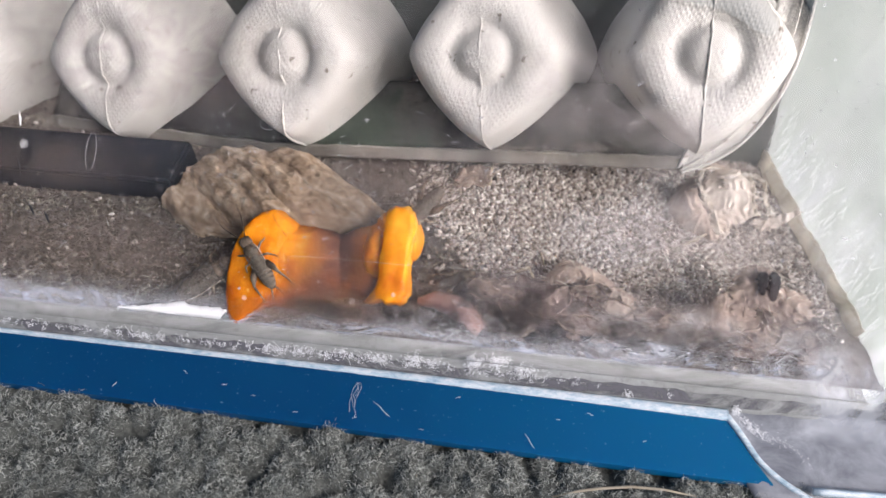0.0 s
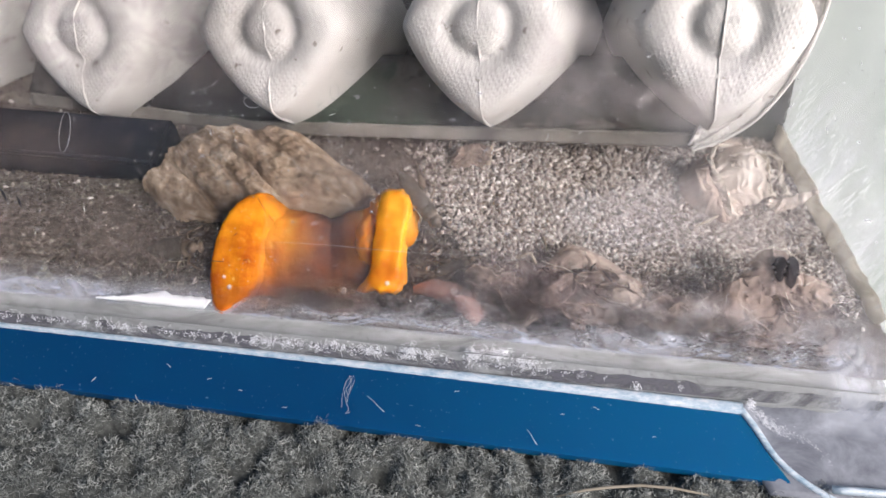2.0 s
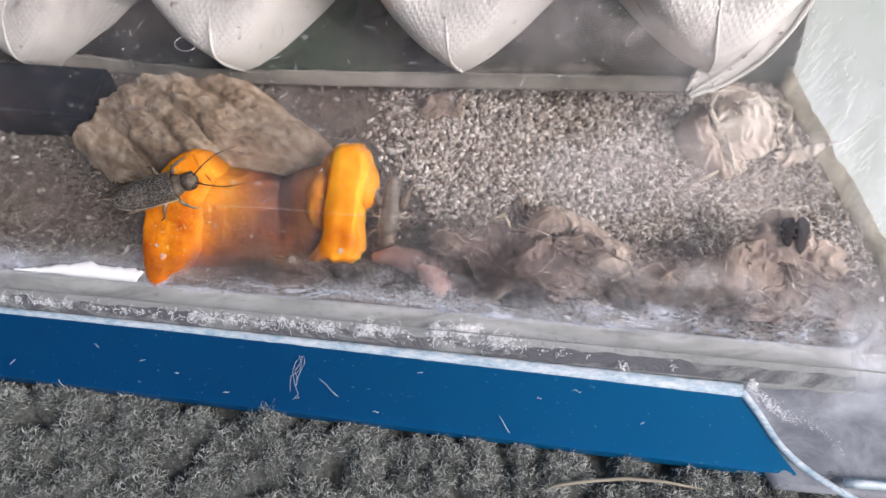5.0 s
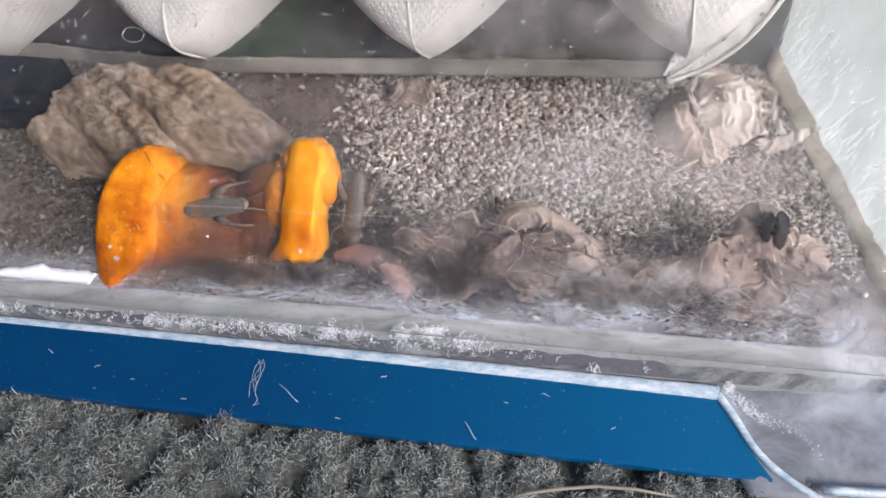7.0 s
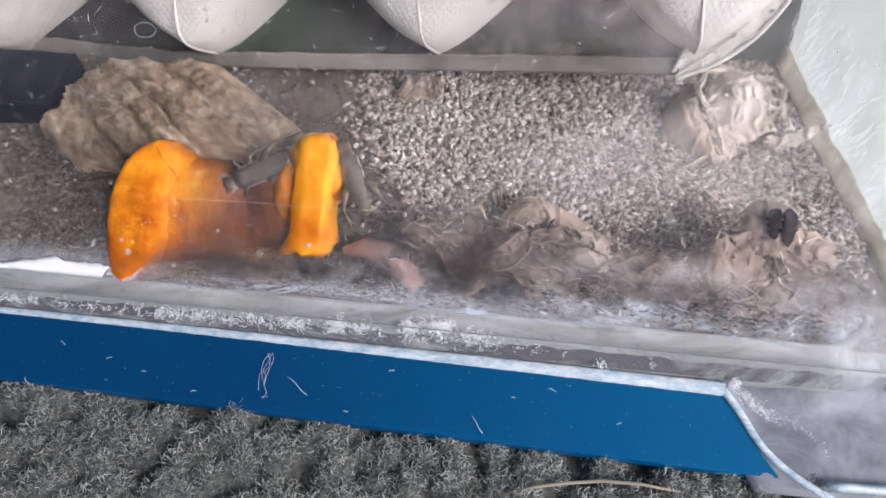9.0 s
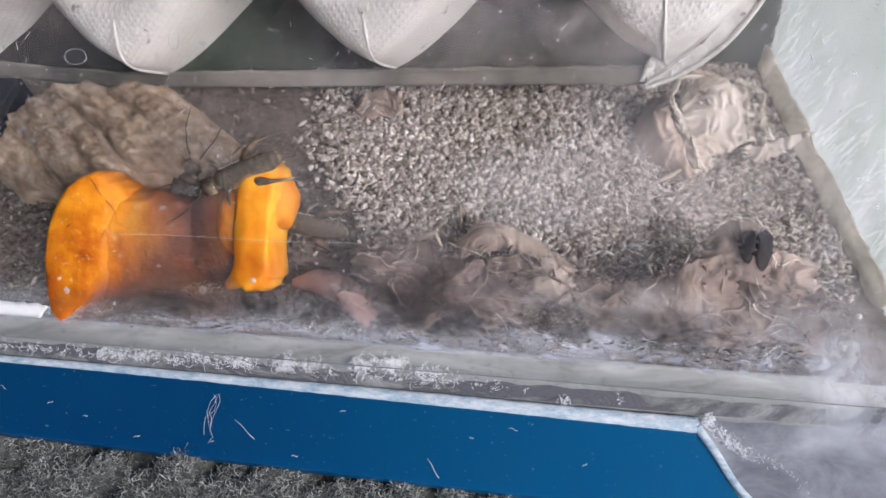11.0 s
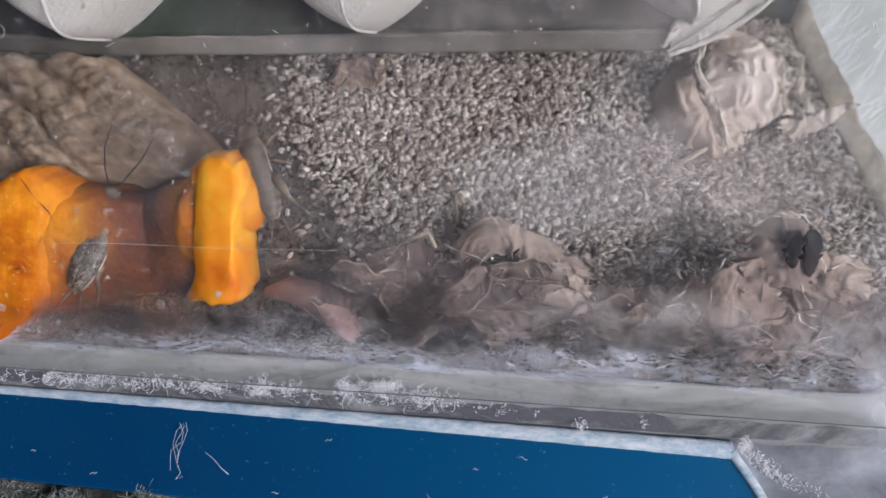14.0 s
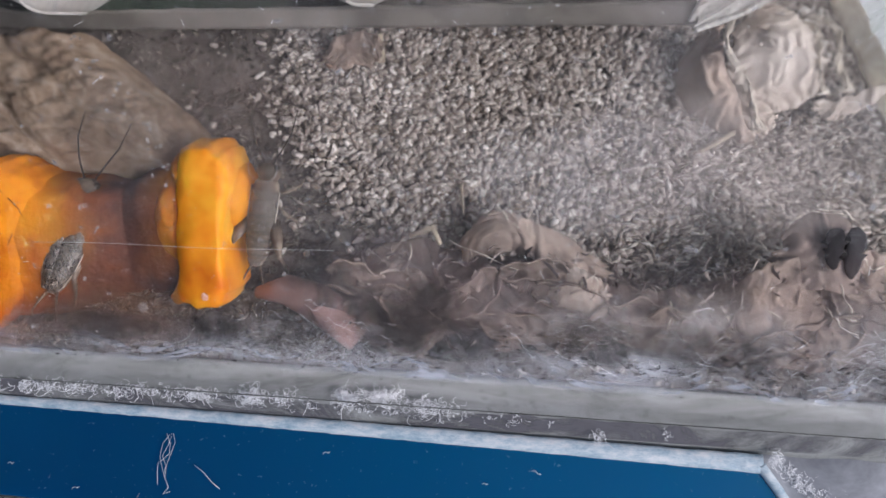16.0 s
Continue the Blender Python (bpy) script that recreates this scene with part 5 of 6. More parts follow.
ob = scrap("husk", "brown crusty husk with a black scab near its top", "husk", [
    ([(0.5, 25.5, 13), (3, 26.5, 14.5), (6, 26, 14.5), (9, 24, 12)], [(-1, 20, 10), (2, 18.5, 10.5), (6, 18, 11), (9, 18, 10)], 0.8, M_HUSK)],
    [[(0.5, 25.5, 13.8), (3, 26.5, 15.2), (6, 26, 15.2)], [(6, 18.5, 11.8), (7.4, 16.4, 10.4), (8.6, 15.2, 9.2)]])
part("scab", loft([(3.6, 23.6, 15.5), (4.8, 23.9, 15.8), (5.8, 23.7, 15.8)], [(4.2, 20.4, 13.4), (4.9, 19.9, 13.1), (5.6, 20.2, 13.3)], 0.1, 0.2, 12, 10, 0.12, 0.6, 2.0), M_BLACK, ob, "black dried scab")
part("scab", loft([(6.0, 23.9, 15.9), (7.2, 24.1, 15.8), (8.2, 23.4, 15.3)], [(6.2, 19.9, 13.1), (7.0, 19.1, 12.5), (7.9, 20.0, 13.0)], 0.1, 0.2, 12, 10, 0.12, 0.6, 4.0), M_BLACK, ob, "black dried scab")
scrap("dry_leaf", "pale cream crinkled crust beside the black scab", "leaf", [
    ([(8, 23, 13), (12, 22.5, 12), (15.5, 21.5, 11)], [(7.5, 18, 9.6), (11, 17, 9), (15, 17.5, 9)], 0.6, M_LEAF_BROWN)],
    [[(8, 22, 13), (10, 20.5, 12), (12, 21.5, 12.4), (15.8, 20.8, 11.4)], [(3, 26.5, 15.4), (6, 26.2, 15.7), (8.5, 24.6, 14.2)]])
scrap("husk", "low dark brown husk in the corner of the tub", "husk", [
    ([(2, 16, 8), (9, 17, 8.4), (15, 17, 8.4)], [(2, 10.6, 5.4), (9, 10.4, 5.4), (14, 11.4, 5.8)], 0.8, M_HUSK)], [[(6, 15.5, 9), (8.3, 14, 8.6), (9.5, 12, 7.4)]])
scrap("husk", "small dull flake at the foot of clear wall", "husk", [
    ([(-47, 13, 5.5), (-43, 13.5, 6), (-39, 13, 5.6)], [(-47, 9.3, 4), (-43, 8.8, 4), (-40, 9.3, 4.2)], 0.5, M_HUSK_TAN)])


def build_pulp():
    """A soggy mat of rotting peel against the wall's foot, with a ragged crest."""
    ob = thing("vegetable_pulp", "soggy purple-brown rotting peel mat pressed against clear wall", "vegetable waste")
    def f(u, v):
        x = -55 + u * 72
        crest = 8.5 + 2.5 * fractal(x, 3, 2, 0.09) + 2.2 * math.exp(-((x + 32) / 6) ** 2) + 3.0 * math.exp(-((x - 1) / 7) ** 2) - 3.5 * max(0, -(x + 46) / 9)
        s = 1.2 + v * crest + 0.5 * fractal(x, v * 9, 7, 0.6) * v
        q = Vector((x * 0.16, s * 0.22, 3.0))
        g = q + 0.6 * Vector((noise.noise(q * 1.1), noise.noise(q * 1.2 + Vector((4, 1, 0))), 0))
        ridge = 1 - 2.4 * abs(noise.fractal(g, 1.0, 2.0, 3))
        hollow = max(0.0, noise.noise(Vector((x * 0.16, s * 0.2, 9)))) * 7.0
        p = on_wall(x, s, -0.9 - 0.16 * s + 1.1 * ridge * abs(ridge) + 0.25 * fractal(x, s, 5, 0.8) - hollow - 1.8 * max(0, 2 * v - 1) ** 3)
        p.z = max(p.z, soil_z(p.x, p.y) - 0.5)
        return p
    part("mat", grid(240, 50, f, 0.6), M_SOGGY, ob)
    for x, s, a, ln, w, k in ((-51, 9.5, 0.2, 7, 4.0, 1), (-44, 6, -0.4, 8, 4.2, 2), (-37, 8.5, 0.5, 9, 4.0, 3), (-31, 5, -0.3, 8, 3.2, 4), (-24, 8, -0.5, 10, 3.4, 5), (-17, 6.0, 0.1, 11, 3.8, 6), (-10, 5.5, 0.0, 10, 4.2, 7), (-2, 8.0, 1.0, 10, 4.0, 8), (5, 6, 0.3, 9, 4.5, 9), (10, 10, -0.4, 8, 4.0, 10), (-29, 11.5, -0.2, 8, 2.6, 11), (0, 4.0, 0.1, 7, 2.4, 12)):
        def tongue(u, v, x=x, s=s, a=a, ln=ln, w=w, k=k):
            p, q = (u - 0.5) * ln, (v - 0.5) * w * (1 - 0.6 * abs(2 * u - 1) ** 3) * (1 + 0.5 * noise.noise(Vector((u * 4, k, 2))))
            q += 0.9 * math.sin(u * 4 + k)
            curl = 1.6 * (2 * v - 1) ** 2 + 0.8 * noise.fractal(Vector((p * 0.35, q * 0.35, k)), 1.0, 2.0, 4)
            return on_wall(x + p * math.cos(a) - q * math.sin(a), s + p * math.sin(a) + q * math.cos(a), -1.1 - 0.12 * s + curl)
        part("peel", grid(40, 16, tongue, 0.25), M_HUSK_TAN if k % 3 else M_SOGGY, ob)


build_pulp()


def build_litter():
    rng = random.Random(21)
    # dark damp clods under the husks
    for k in range(22):
        x, y = rng.uniform(-52, 14), rng.uniform(10.5, 19)
        r = rng.uniform(0.8, 2.2)
        ob = thing("clod", "dark damp crumb of frass by the clear wall", "clod", (x, y, soil_z(x, y) + r * 0.3), "frass clods")
        part("lump", blob((0, 0, 0), (r * 1.4, r, r * 0.7), 0.5, 0.8, 12, 8, k), M_DARK, ob)
    # straws
    for pts, r in (([(-7.5, 40.5, 2.6), (-4, 42.5, 3.2), (-1.0, 44.5, 3.6)], 0.45), ([(-39.6, 36.5, 1.2), (-39.3, 33.5, 3.2), (-38.6, 28.5, 5.2)], 0.3), ([(-55.5, 55, 3.0), (-53.3, 55.4, 2.4), (-53.0, 56.6, 7.0)], 0.75), ([(-62, 55.5, 2.2), (-58, 56, 3.0), (-55, 55.8, 2.5)], 0.8), ([(-45, 23.5, 8.6), (-42, 24.5, 9.2), (-40.9, 22.6, 8.4)], 0.5)):
        ob = thing("straw", "short pale straw stalk on the bran", "straw", (0, 0, 0), "loose straws")
        part("stalk", tube(pts, [r * 0.8, r, r * 0.6], 8), M_STRAW, ob)
    ob = thing("root_peel", "pinkish root peel lying on bran near clear wall", "peel", (-57, 13.6, 4))
    part("peel", tube([(-8, 2.5, 0.5), (-4, 2.8, 1.4), (0, 1.5, 1.6), (4, -0.8, 1.2), (6.5, -3.0, 0.4)], [0.8, 2.0, 2.5, 2.5, 2.0], 14), M_PINK, ob)
    # a white strip painted in where the tub's foot catches a glint
    ob = thing("glint_strip", "narrow white strip standing in for a glint beside carrot", "sliver", (0, 0, 0))
    def strip(u, v):
        x = -129 + u * 23.4 + 1.2 * (v - 0.5) * u
        return on_wall(x, -1.9 + max(0.1, 2.4 * min(1.0, 0.2 + 1.7 * u) + 0.7 * fractal(x, 1, 2, 0.5)) * v, 0.95 + 0.4 * math.sin(v * 3.1))
    part("sliver", grid(60, 4, strip, 0.6), M_WHITE, ob)
    # pale stem on the carpet
    ob = thing("grass_stem", "pale dry grass stem lying on the carpet", "stem", (0, 0, 0))
    part("stem", tube([(-34, -20.2, -3.6), (-29, -18.6, -3.1), (-24.7, -17.6, -2.9), (-19, -16.6, -2.8), (-13, -16.4, -2.9), (-7, -16.8, -3.3)], [0.18, 0.26, 0.3, 0.3, 0.26, 0.16], 8), M_STRAW, ob)


build_litter()


# ---- lint, webs, threads ----
def curls(name, label, spots, mat, seed, kind="stuff"):
    """Many short curly threads as thin flat ribbons; spots: x, y, z, spread, height, count, length."""
    rng = np.random.default_rng(seed)
    verts, faces = [], []
    for x, y, z, spread, height, count, length in spots:
        for _ in range(int(count * 3.6)):
            p = np.array([x + rng.normal(0, spread), y + rng.normal(0, 0.35), z])
            p[2] += rng.uniform(0, height)
            d = rng.normal(0, 1, 3)
            d[2] = abs(d[2])
            d /= np.linalg.norm(d)
            turn = rng.normal(0, 0.55, 3)
            w = rng.uniform(0.02, 0.042)
            steps = 10
            for k in range(steps):
                side = np.cross(d, (0.2, -0.6, 0.77))
                side /= np.linalg.norm(side) + 1e-6
                verts += [p - side * w, p + side * w]
                if k:
                    b = len(verts) - 4
                    faces.append((b, b + 1, b + 3, b + 2))
                d = d + np.cross(turn, d) * 1.2 + rng.normal(0, 0.15, 3)
                d /= np.linalg.norm(d)
                p = p + d * length / steps
                if p[2] < z:
                    p[2] = z + 0.05
    ob = from_lists(name, verts, faces, mat)
    return tagged(ob, label, "lint", kind=kind)


LEDGE = []
_r = random.Random(3)
for _k in range(46):
    _x = -175 + _k * 3.3 + _r.uniform(-1, 1)
    LEDGE.append((_x, 2.6, 0.9, 0.7, 0.7, 9 if _x < -30 else 3, _r.uniform(1.4, 3.0)))
LEDGE += [(-64, 3.0, 1.4, 1.0, 2.2, 24, 2.6), (-60, 3.1, 1.4, 1.2, 1.5, 15, 2.2), (-51.5, 3.3, 1.6, 1.0, 2.8, 30, 2.6), (-46.5, 3.6, 1.8, 1.2, 3.4, 36, 2.8), (-41, 3.3, 1.4, 1.6, 2.0, 28, 2.6), (-72, 2.8, 1.0, 2.0, 1.6, 26, 2.2), (-79, 2.8, 1.0, 2.0, 1.4, 22, 2.2), (-93, 2.7, 1.0, 2.5, 1.3, 26, 2.2), (-86, 2.7, 1.0, 2.0, 1.3, 18, 2.0)]
curls("lint", "white curly lint caught along the tub's foot", LEDGE, M_LINT, 4)
curls("lint", "small white curl of lint at the cut blue corner", [(0.8, -0.2, 0.6, 0.3, 0.8, 8, 3.0), (-20, 1.0, 0.9, 0.4, 0.5, 5, 1.8), (-12, 2.2, 0.8, 0.3, 0.5, 5, 1.5)], M_LINT, 6)
curls("lint", "white crumbly lint trail on the grey foot flange", [(2.6 + 0.55 * k, -1.0 - 0.30 * k - 0.8 * math.sin(k * 0.31) + 0.4 * math.sin(k * 1.7), -1.2 - 0.07 * k, 0.2, 0.45, 7 + 5 * (k % 3), 1.7) for k in range(24)], M_LINT, 9)


def strands():
    rng = np.random.default_rng(15)
    verts, faces = [], []
    for k in range(640):
        x = rng.choice([rng.normal(-21, 3.5), rng.normal(-23, 5), rng.normal(-8, 3), rng.normal(6, 5), rng.normal(-56, 6)])
        s = rng.normal(2.9, 1.9)
        a, length = rng.normal(0.25, 1.1), rng.uniform(0.5, 2.6)
        w = rng.uniform(0.009, 0.022)
        h = rng.uniform(-1.0, 1.4)
        for q in range(8):
            f = q / 7
            cx = x + length * f * math.cos(a)
            cs = s + length * f * math.sin(a) * 0.6 + 0.5 * math.sin(f * (2 + k % 4) + k)
            p, p2 = on_wall(cx, cs - w, h), on_wall(cx, cs + w, h)
            verts += [tuple(p), tuple(p2)]
            if q:
                b = len(verts) - 4
                faces.append((b, b + 1, b + 3, b + 2))
    ob = from_lists("web", verts, faces, M_LINT)
    tagged(ob, "fine white web and mould threads behind the clear wall", "web", kind="stuff")


def web_thread():
    ob = thing("web_thread", "single pale web thread stretched across the clear wall", "web")
    pts = [on_wall(x, 12.9 + 0.018 * (x + 92) + 0.12 * math.sin(x * 0.21), 1.75) for x in range(-92, -50, 3)]
    part("strand", tube(pts, 0.03, 5), M_SPECK, ob)


strands()
web_thread()


def flakes():
    """Countless small torn bits among the husks."""
    rng = np.random.default_rng(31)
    n = 520
    x, s = rng.uniform(-52, 17, n), rng.uniform(1.5, 14, n)
    h = -rng.uniform(-0.6, 2.2, n) - 0.06 * s
    verts, faces = [], []
    for k in range(n):
        c = np.array(on_wall(x[k], s[k], h[k]))
        c[2] = max(c[2], soil_z(c[0], c[1]) + 0.3)
        a, b = rng.normal(0, 1, 3), rng.normal(0, 1, 3)
        a /= np.linalg.norm(a)
        b -= a * a.dot(b)
        b /= np.linalg.norm(b)
        m = np.cross(a, b)
        la, lb = rng.uniform(0.3, 1.5), rng.uniform(0.1, 0.4)
        for u in (-1, -0.4, 0.3, 1):
            w = (1 - 0.6 * abs(u)) * rng.uniform(0.7, 1.2)
            bend = m * (u * u * la * 0.55)
            verts += [c + a * u * la - b * lb * w + bend, c + m * lb * 0.5 * w + a * u * la + bend, c + a * u * la + b * lb * w + bend]
        o = len(verts) - 12
        for q in range(3):
            faces += [(o + q * 3, o + q * 3 + 1, o + q * 3 + 4, o + q * 3 + 3), (o + q * 3 + 1, o + q * 3 + 2, o + q * 3 + 5, o + q * 3 + 4)]
    ob = from_lists("flakes", verts, faces, M_FLAKE)
    tagged(ob, "small torn brown flakes and skins among the husks", "litter", kind="stuff")


flakes()


def build_threads():
    ob = thing("thread", "white looped thread lying on the blue plastic", "thread")
    z = lambda y: 0.42 + 0.2 * y
    loops = [(-74.9, -2.6), (-75.6, -3.6), (-75.8, -5.2), (-75.2, -6.8), (-74.6, -8.2), (-74.9, -6.8), (-74.4, -5.0), (-74.0, -3.4), (-74.4, -2.3), (-74.9, -2.6)]
    part("loop", tube([(x, y, z(y)) for x, y in loops], 0.028, 6), M_LINT, ob)
    for k in range(2):
        wisp = [(-75.2 + 0.35 * k + 0.7 * math.sin(1.9 * k + 1.3 * j + 0.8 * math.sin(2.3 * j + k)), -2.4 - 1.25 * j - 0.3 * k, z(-2.4 - 1.25 * j) + 0.15) for j in range(6 - k % 2)]
        part("strand", tube(wisp, 0.03, 5), M_LINT, ob)
    part("tail", tube([(x, y, z(y)) for x, y in ((-74.6, -8.0), (-74.1, -8.9), (-74.7, -9.8), (-73.8, -9.4))], 0.04, 6), M_LINT, ob)
    for x, y, a, n in ((-71.0, -6.0, -0.6, 4.5), (-96.3, -7.6, 0.2, 0.8), (-103, -6.2, 0.5, 1.0), (-126, -9.0, 1.0, 1.2), (-28, -3.5, -0.2, 1.2), (-54.4, -3.4, 0.4, 1.0), (-40, -9, -0.9, 3.2), (-87, -10, 0.3, 1.0), (-112, -4, -0.4, 1.2), (-61, -10.5, 0.1, 1.0), (-17, -8, 0.7, 0.8), (-34, -5.5, 0.2, 0.7)):
        ob = thing("lint_fleck", "tiny white lint fleck on blue plastic", "lint", (0, 0, 0), "lint flecks")
        pts = [(x + n * f * math.cos(a), y + n * f * math.sin(a) + 0.15 * math.sin(6 * f), z(y + n * f * math.sin(a)) + 0.02) for f in (0, 0.35, 0.7, 1)]
        part("fleck", tube(pts, 0.05, 5), M_LINT, ob)


build_threads()


# ---- crickets ----
def build_cricket(label, size=1.0, blade_mat=M_WING, tuck=1.0):
    ob = thing("cricket", label, "cricket", (0, 0, 0), "feeder crickets")
    S = Matrix.Scale(size, 4)
    def add(name, bm, mat, lab="", under=None):
        bmesh.ops.transform(bm, matrix=S, verts=bm.verts)
        return part(name, bm, mat, under or ob, lab)
    head = add("head", blob((7.0, 0, 2.6), (1.9, 1.9, 1.9), 0.05), M_CRICKET)
    for s in (1, -1):
        add("eye", blob((7.9, s * 1.25, 3.1), (0.6, 0.6, 0.7), 0, 0.1, 10, 6), M_CRICKET_DARK, "dark eye", head)
    add("thorax", blob((4.4, 0, 2.7), (2.2, 2.15, 1.9), 0.08), M_CRICKET)
    abdomen = blob((-2.8, 0, 2.4), (6.2, 2.3, 1.9), 0.04, 0.3, 20, 28)
    for v in abdomen.verts:
        v.co.z += 0.12 * math.sin(v.co.x * 4.2)
    add("abdomen", abdomen, M_BAND, "striped abdomen")
    for s in (1, -1):
        def wing(u, v, s=s):
            x = 4.2 - 12.5 * u
            wy = 2.35 * (1 - 0.6 * u ** 4) * (1.6 - 0.6 * tuck)
            return (x, s * wy * math.sin(v * 1.45), 2.75 + 1.95 * math.cos(v * 1.45) * (1 - 0.22 * u) + 0.06 * math.sin(u * 40))
        blade = add("wing", grid(24, 6, wing, 0.12), blade_mat, "thin veined wing")
        add("vein", tube([wing(k / 12, 1.0) for k in range(13)], 0.07, 5), M_RIM, "pale stiff wing edge", blade)
        add("hind_leg", tube([(-1, s * 1.8, 2.0), (-3.2, s * 3.2 * tuck, 3.6 * tuck), (-5.8, s * 4.2 * tuck, 4.4 * tuck), (-7.6, s * 4.6 * tuck, 2.2 * tuck), (-9.0, s * 4.8 * tuck, 0.6), (-10.8, s * 5.0 * tuck, 0.3)], [1.0, 1.0, 0.4, 0.28, 0.22, 0.15], 8), M_CRICKET)
        add("leg", tube([(3.6, s * 1.6, 1.6), (4.6, s * 3.6, 2.8), (5.6, s * 4.8, 0.4), (6.6, s * 5.2, 0.2)], [0.4, 0.35, 0.22, 0.15], 6), M_CRICKET)
        add("leg", tube([(1.6, s * 1.7, 1.5), (0.8, s * 3.8, 2.8), (-0.4, s * 5.0, 0.4), (-1.4, s * 5.4, 0.2)], [0.4, 0.35, 0.22, 0.15], 6), M_CRICKET)
        add("antenna", tube([(8.4, s * 0.7, 3.4), (11, s * 2.0, 4.2), (14, s * 3.2, 4.4), (18, s * 3.6, 4.2)], [0.16, 0.13, 0.11, 0.06], 5), M_CRICKET_DARK, "long dark antenna", head)
        add("cercus", tube([(-8.4, s * 0.6, 2.2), (-10.5, s * 1.4, 2.6), (-12.5, s * 2.0, 2.4)], [0.25, 0.18, 0.06], 5), M_CRICKET)
    return ob


SHY = build_cricket("brown striped cricket darting over the orange carrot end", 0.72)
LEFT = build_cricket("brown mottled cricket peering over the carrot's end", 0.9, M_WING_DARK, 0.6)
MIDDLE = build_cricket("pale long-winged cricket climbing the gnawed carrot", 0.8)
RIGHT = build_cricket("pale brown cricket clinging beside the carrot", 0.78)
SMALL = build_cricket("small striped cricket among the brown husks", 0.5)


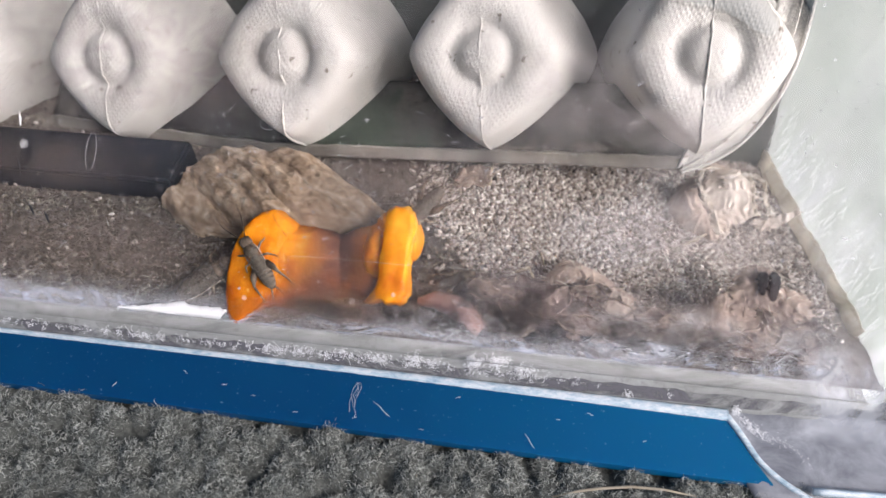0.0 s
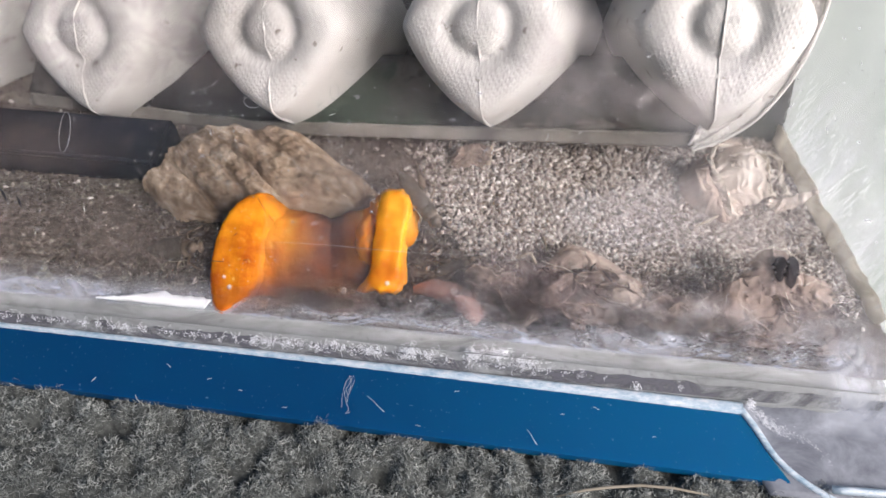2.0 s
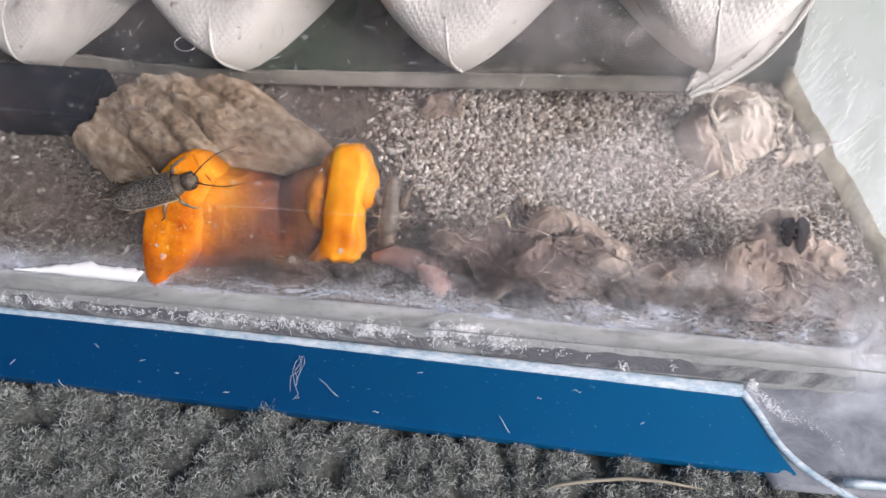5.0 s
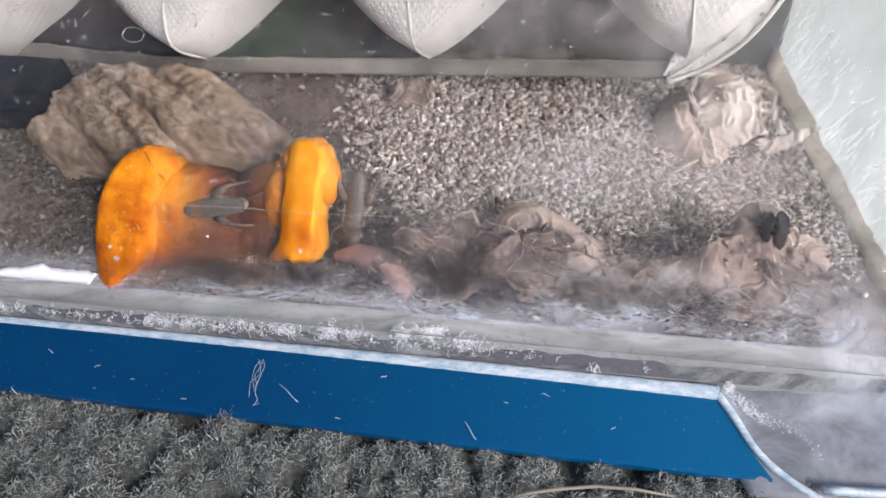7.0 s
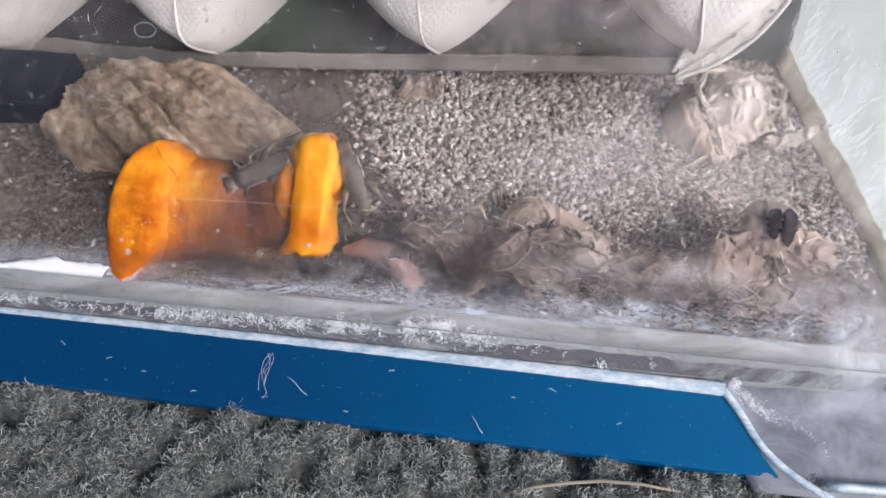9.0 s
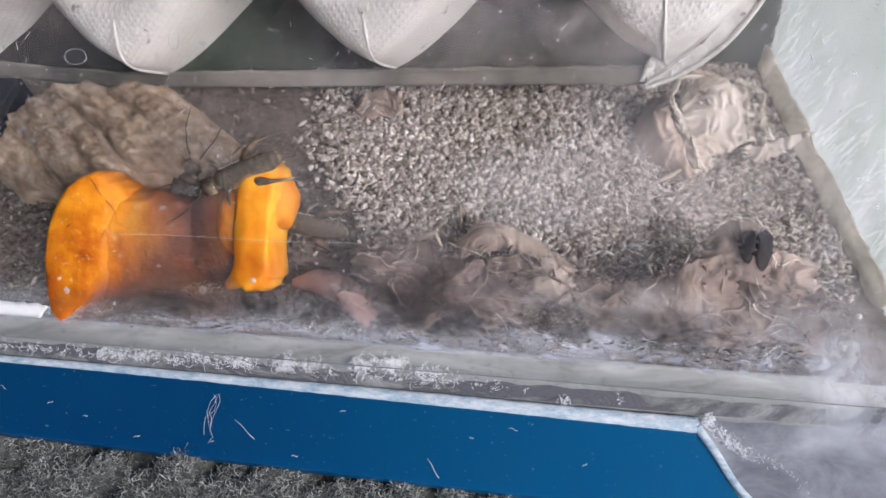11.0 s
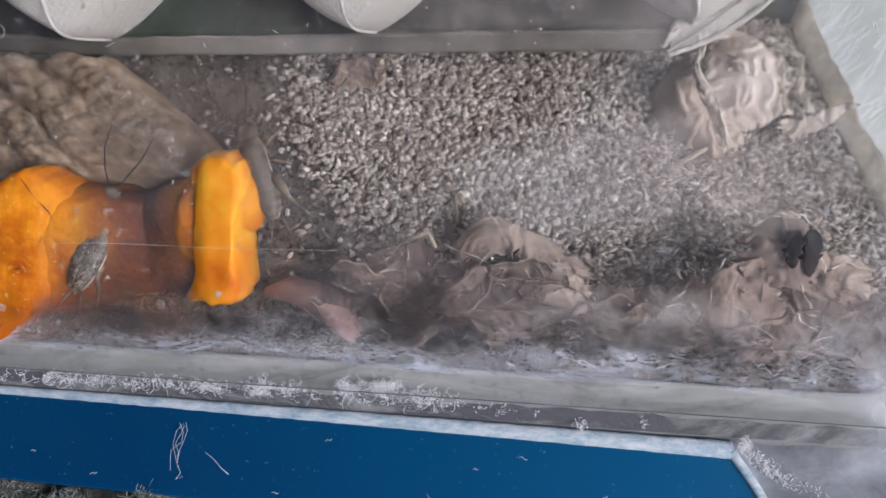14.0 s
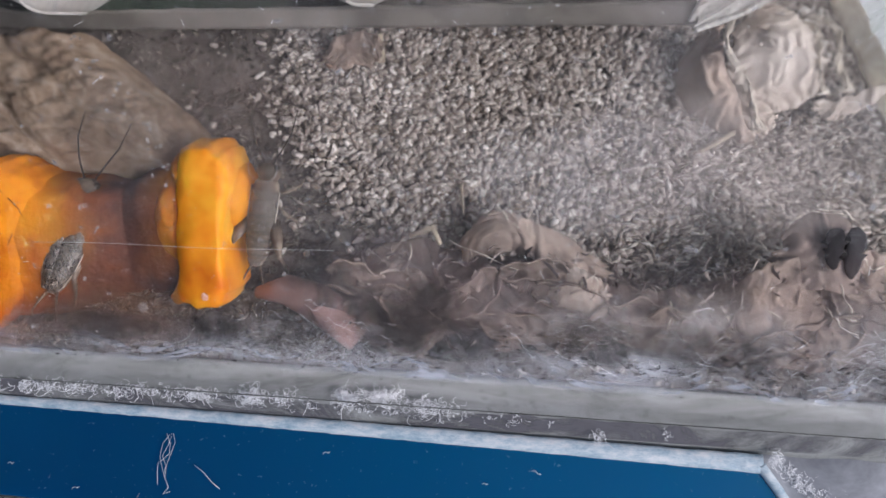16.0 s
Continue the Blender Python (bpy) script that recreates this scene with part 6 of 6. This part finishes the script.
def motions():
    """Crickets crawl between carrot and clear wall: x and s on the wall, depth behind it, heading in degrees."""
    def at(x, s, depth, heading, pitch=0):
        a, p = radians(heading), radians(pitch)
        flat = Vector((1, 0, 0)) * math.cos(a) + W_S * math.sin(a)
        left = W_N.cross(flat)
        fwd = flat * math.cos(p) + W_N * math.sin(p)
        m = Matrix((fwd, left, fwd.cross(left))).transposed().to_4x4()
        return Matrix.Translation(on_wall(x, s, -depth) * MM) @ m
    def lying(x, y, z, heading):
        return Matrix.Translation(Vector((x, y, z)) * MM) @ Matrix.Rotation(radians(heading), 4, 'Z')
    walk(SHY, [(0, at(-98.8, 10.8, -0.3, 128)), (0.3, at(-98.8, 11.0, -0.3, 130)), (0.6, at(-99.4, 10.8, -0.2, 135)), (0.9, at(-101.5, 10.0, 0.2, 145)), (1.2, at(-109, 11, 8.5, 150)), (1.6, lying(-107, 30, 1.5, 120)), (2.2, lying(-106, 41, 1.2, 95)), (16, lying(-106, 41, 1.2, 95))])
    walk(LEFT, [(0, at(-112.5, 6.0, 5.0, 40)), (0.3, at(-110.5, 8.5, 3.0, 45)), (0.6, at(-108.0, 12.0, 1.0, 35)), (0.9, at(-107.5, 14.0, 0.6, 20)), (1.2, at(-116.5, 13.5, 6.5, 5)), (2.2, at(-115.0, 9.0, 7.5, 8, 30)), (2.7, at(-113.0, 9.4, 3.6, 12, 8)), (3.0, at(-111.5, 9.7, 2.2, 14)), (4.2, at(-111.4, 9.7, 2.2, 14)), (4.5, at(-110.2, 10.2, 1.5, 14)), (4.7, at(-107.0, 12.0, 0.0, 16)), (5.3, at(-99.0, 17.0, 0.0, 25)), (6.0, at(-91.0, 21.5, 13.0, 40)), (6.7, at(-86, 17.0, 23, 60)), (10.3, at(-86, 17, 23, 70)), (10.9, at(-87, 19, 13, 72)), (11.3, at(-87.8, 14.5, 10, 74, -10)), (11.8, at(-89.2, 12.4, 7.2, 76, -20)), (12.2, at(-89.6, 12.0, 5.5, 76, -21)), (16, at(-89.7, 11.9, 5.5, 76, -21))])
    walk(MIDDLE, [(0, lying(-96, 40, 1.2, 240)), (4.3, lying(-96, 40, 1.2, 240)), (4.9, lying(-90, 31, 3.0, 215)), (5.4, at(-85, 20, 9, 200)), (6.0, at(-84.5, 15.5, 4.2, 185)), (6.8, at(-87.2, 12.7, 4.6, 190)), (7.2, at(-87.2, 12.8, 4.8, 192)), (7.5, at(-83.5, 14.8, 6.4, 205)), (8.2, at(-82.5, 16.2, 7.4, 212)), (9.4, at(-78, 20.5, 5.5, 200)), (10.3, at(-71.5, 24.0, 6.0, 195)), (10.7, at(-72.0, 23.8, 3.4, 200)), (11.0, at(-72.5, 23.6, 2.2, 205)), (11.3, at(-71.0, 23.8, 2.2, 200)), (11.6, at(-68.6, 23.6, 6.0, 130)), (12.0, at(-67.6, 22.8, 7.6, 112)), (13.7, at(-67.6, 22.8, 7.6, 112)), (14.1, at(-65.0, 23.0, 6.4, 105)), (14.5, at(-64.2, 18.5, 6.4, 82)), (16, at(-63.8, 16.5, 6.4, 80))])
    walk(RIGHT, [(0, at(-66.0, 25.5, 5.2, 232)), (0.6, at(-65.6, 25.2, 4.6, 232)), (0.9, at(-65.6, 25.0, 4.4, 232)), (1.2, at(-66.5, 25.4, 4.6, 270)), (1.5, at(-66.2, 24.6, 4.0, 308)), (2.0, at(-65.2, 24.0, 4.0, 312)), (2.4, at(-66.0, 19.0, 4.2, 295)), (2.8, at(-63.4, 15.0, 8.0, 272)), (4.7, at(-62.8, 14.2, 8.0, 268)), (7.6, at(-62.2, 14.4, 7.6, 266)), (7.9, at(-62.6, 13.5, 5.0, 220)), (8.1, at(-64.5, 12.5, 1.6, 165)), (8.3, at(-66.0, 12.8, 0.6, 155)), (9.2, at(-63.0, 20, 6, 110)), (10.3, at(-62, 18, 11, 150)), (12, at(-70, 12, 15, 185)), (16, at(-72, 11, 15.5, 190))])
    walk(SMALL, [(0, at(-57.4, 11.5, 6.0, 25)), (2.2, at(-57.0, 11.5, 6.0, 25)), (2.9, at(-47, 12, 7.0, 10)), (4, at(-36, 10, 7.6, 20)), (16, at(-36, 10, 7.6, 20))])


motions()
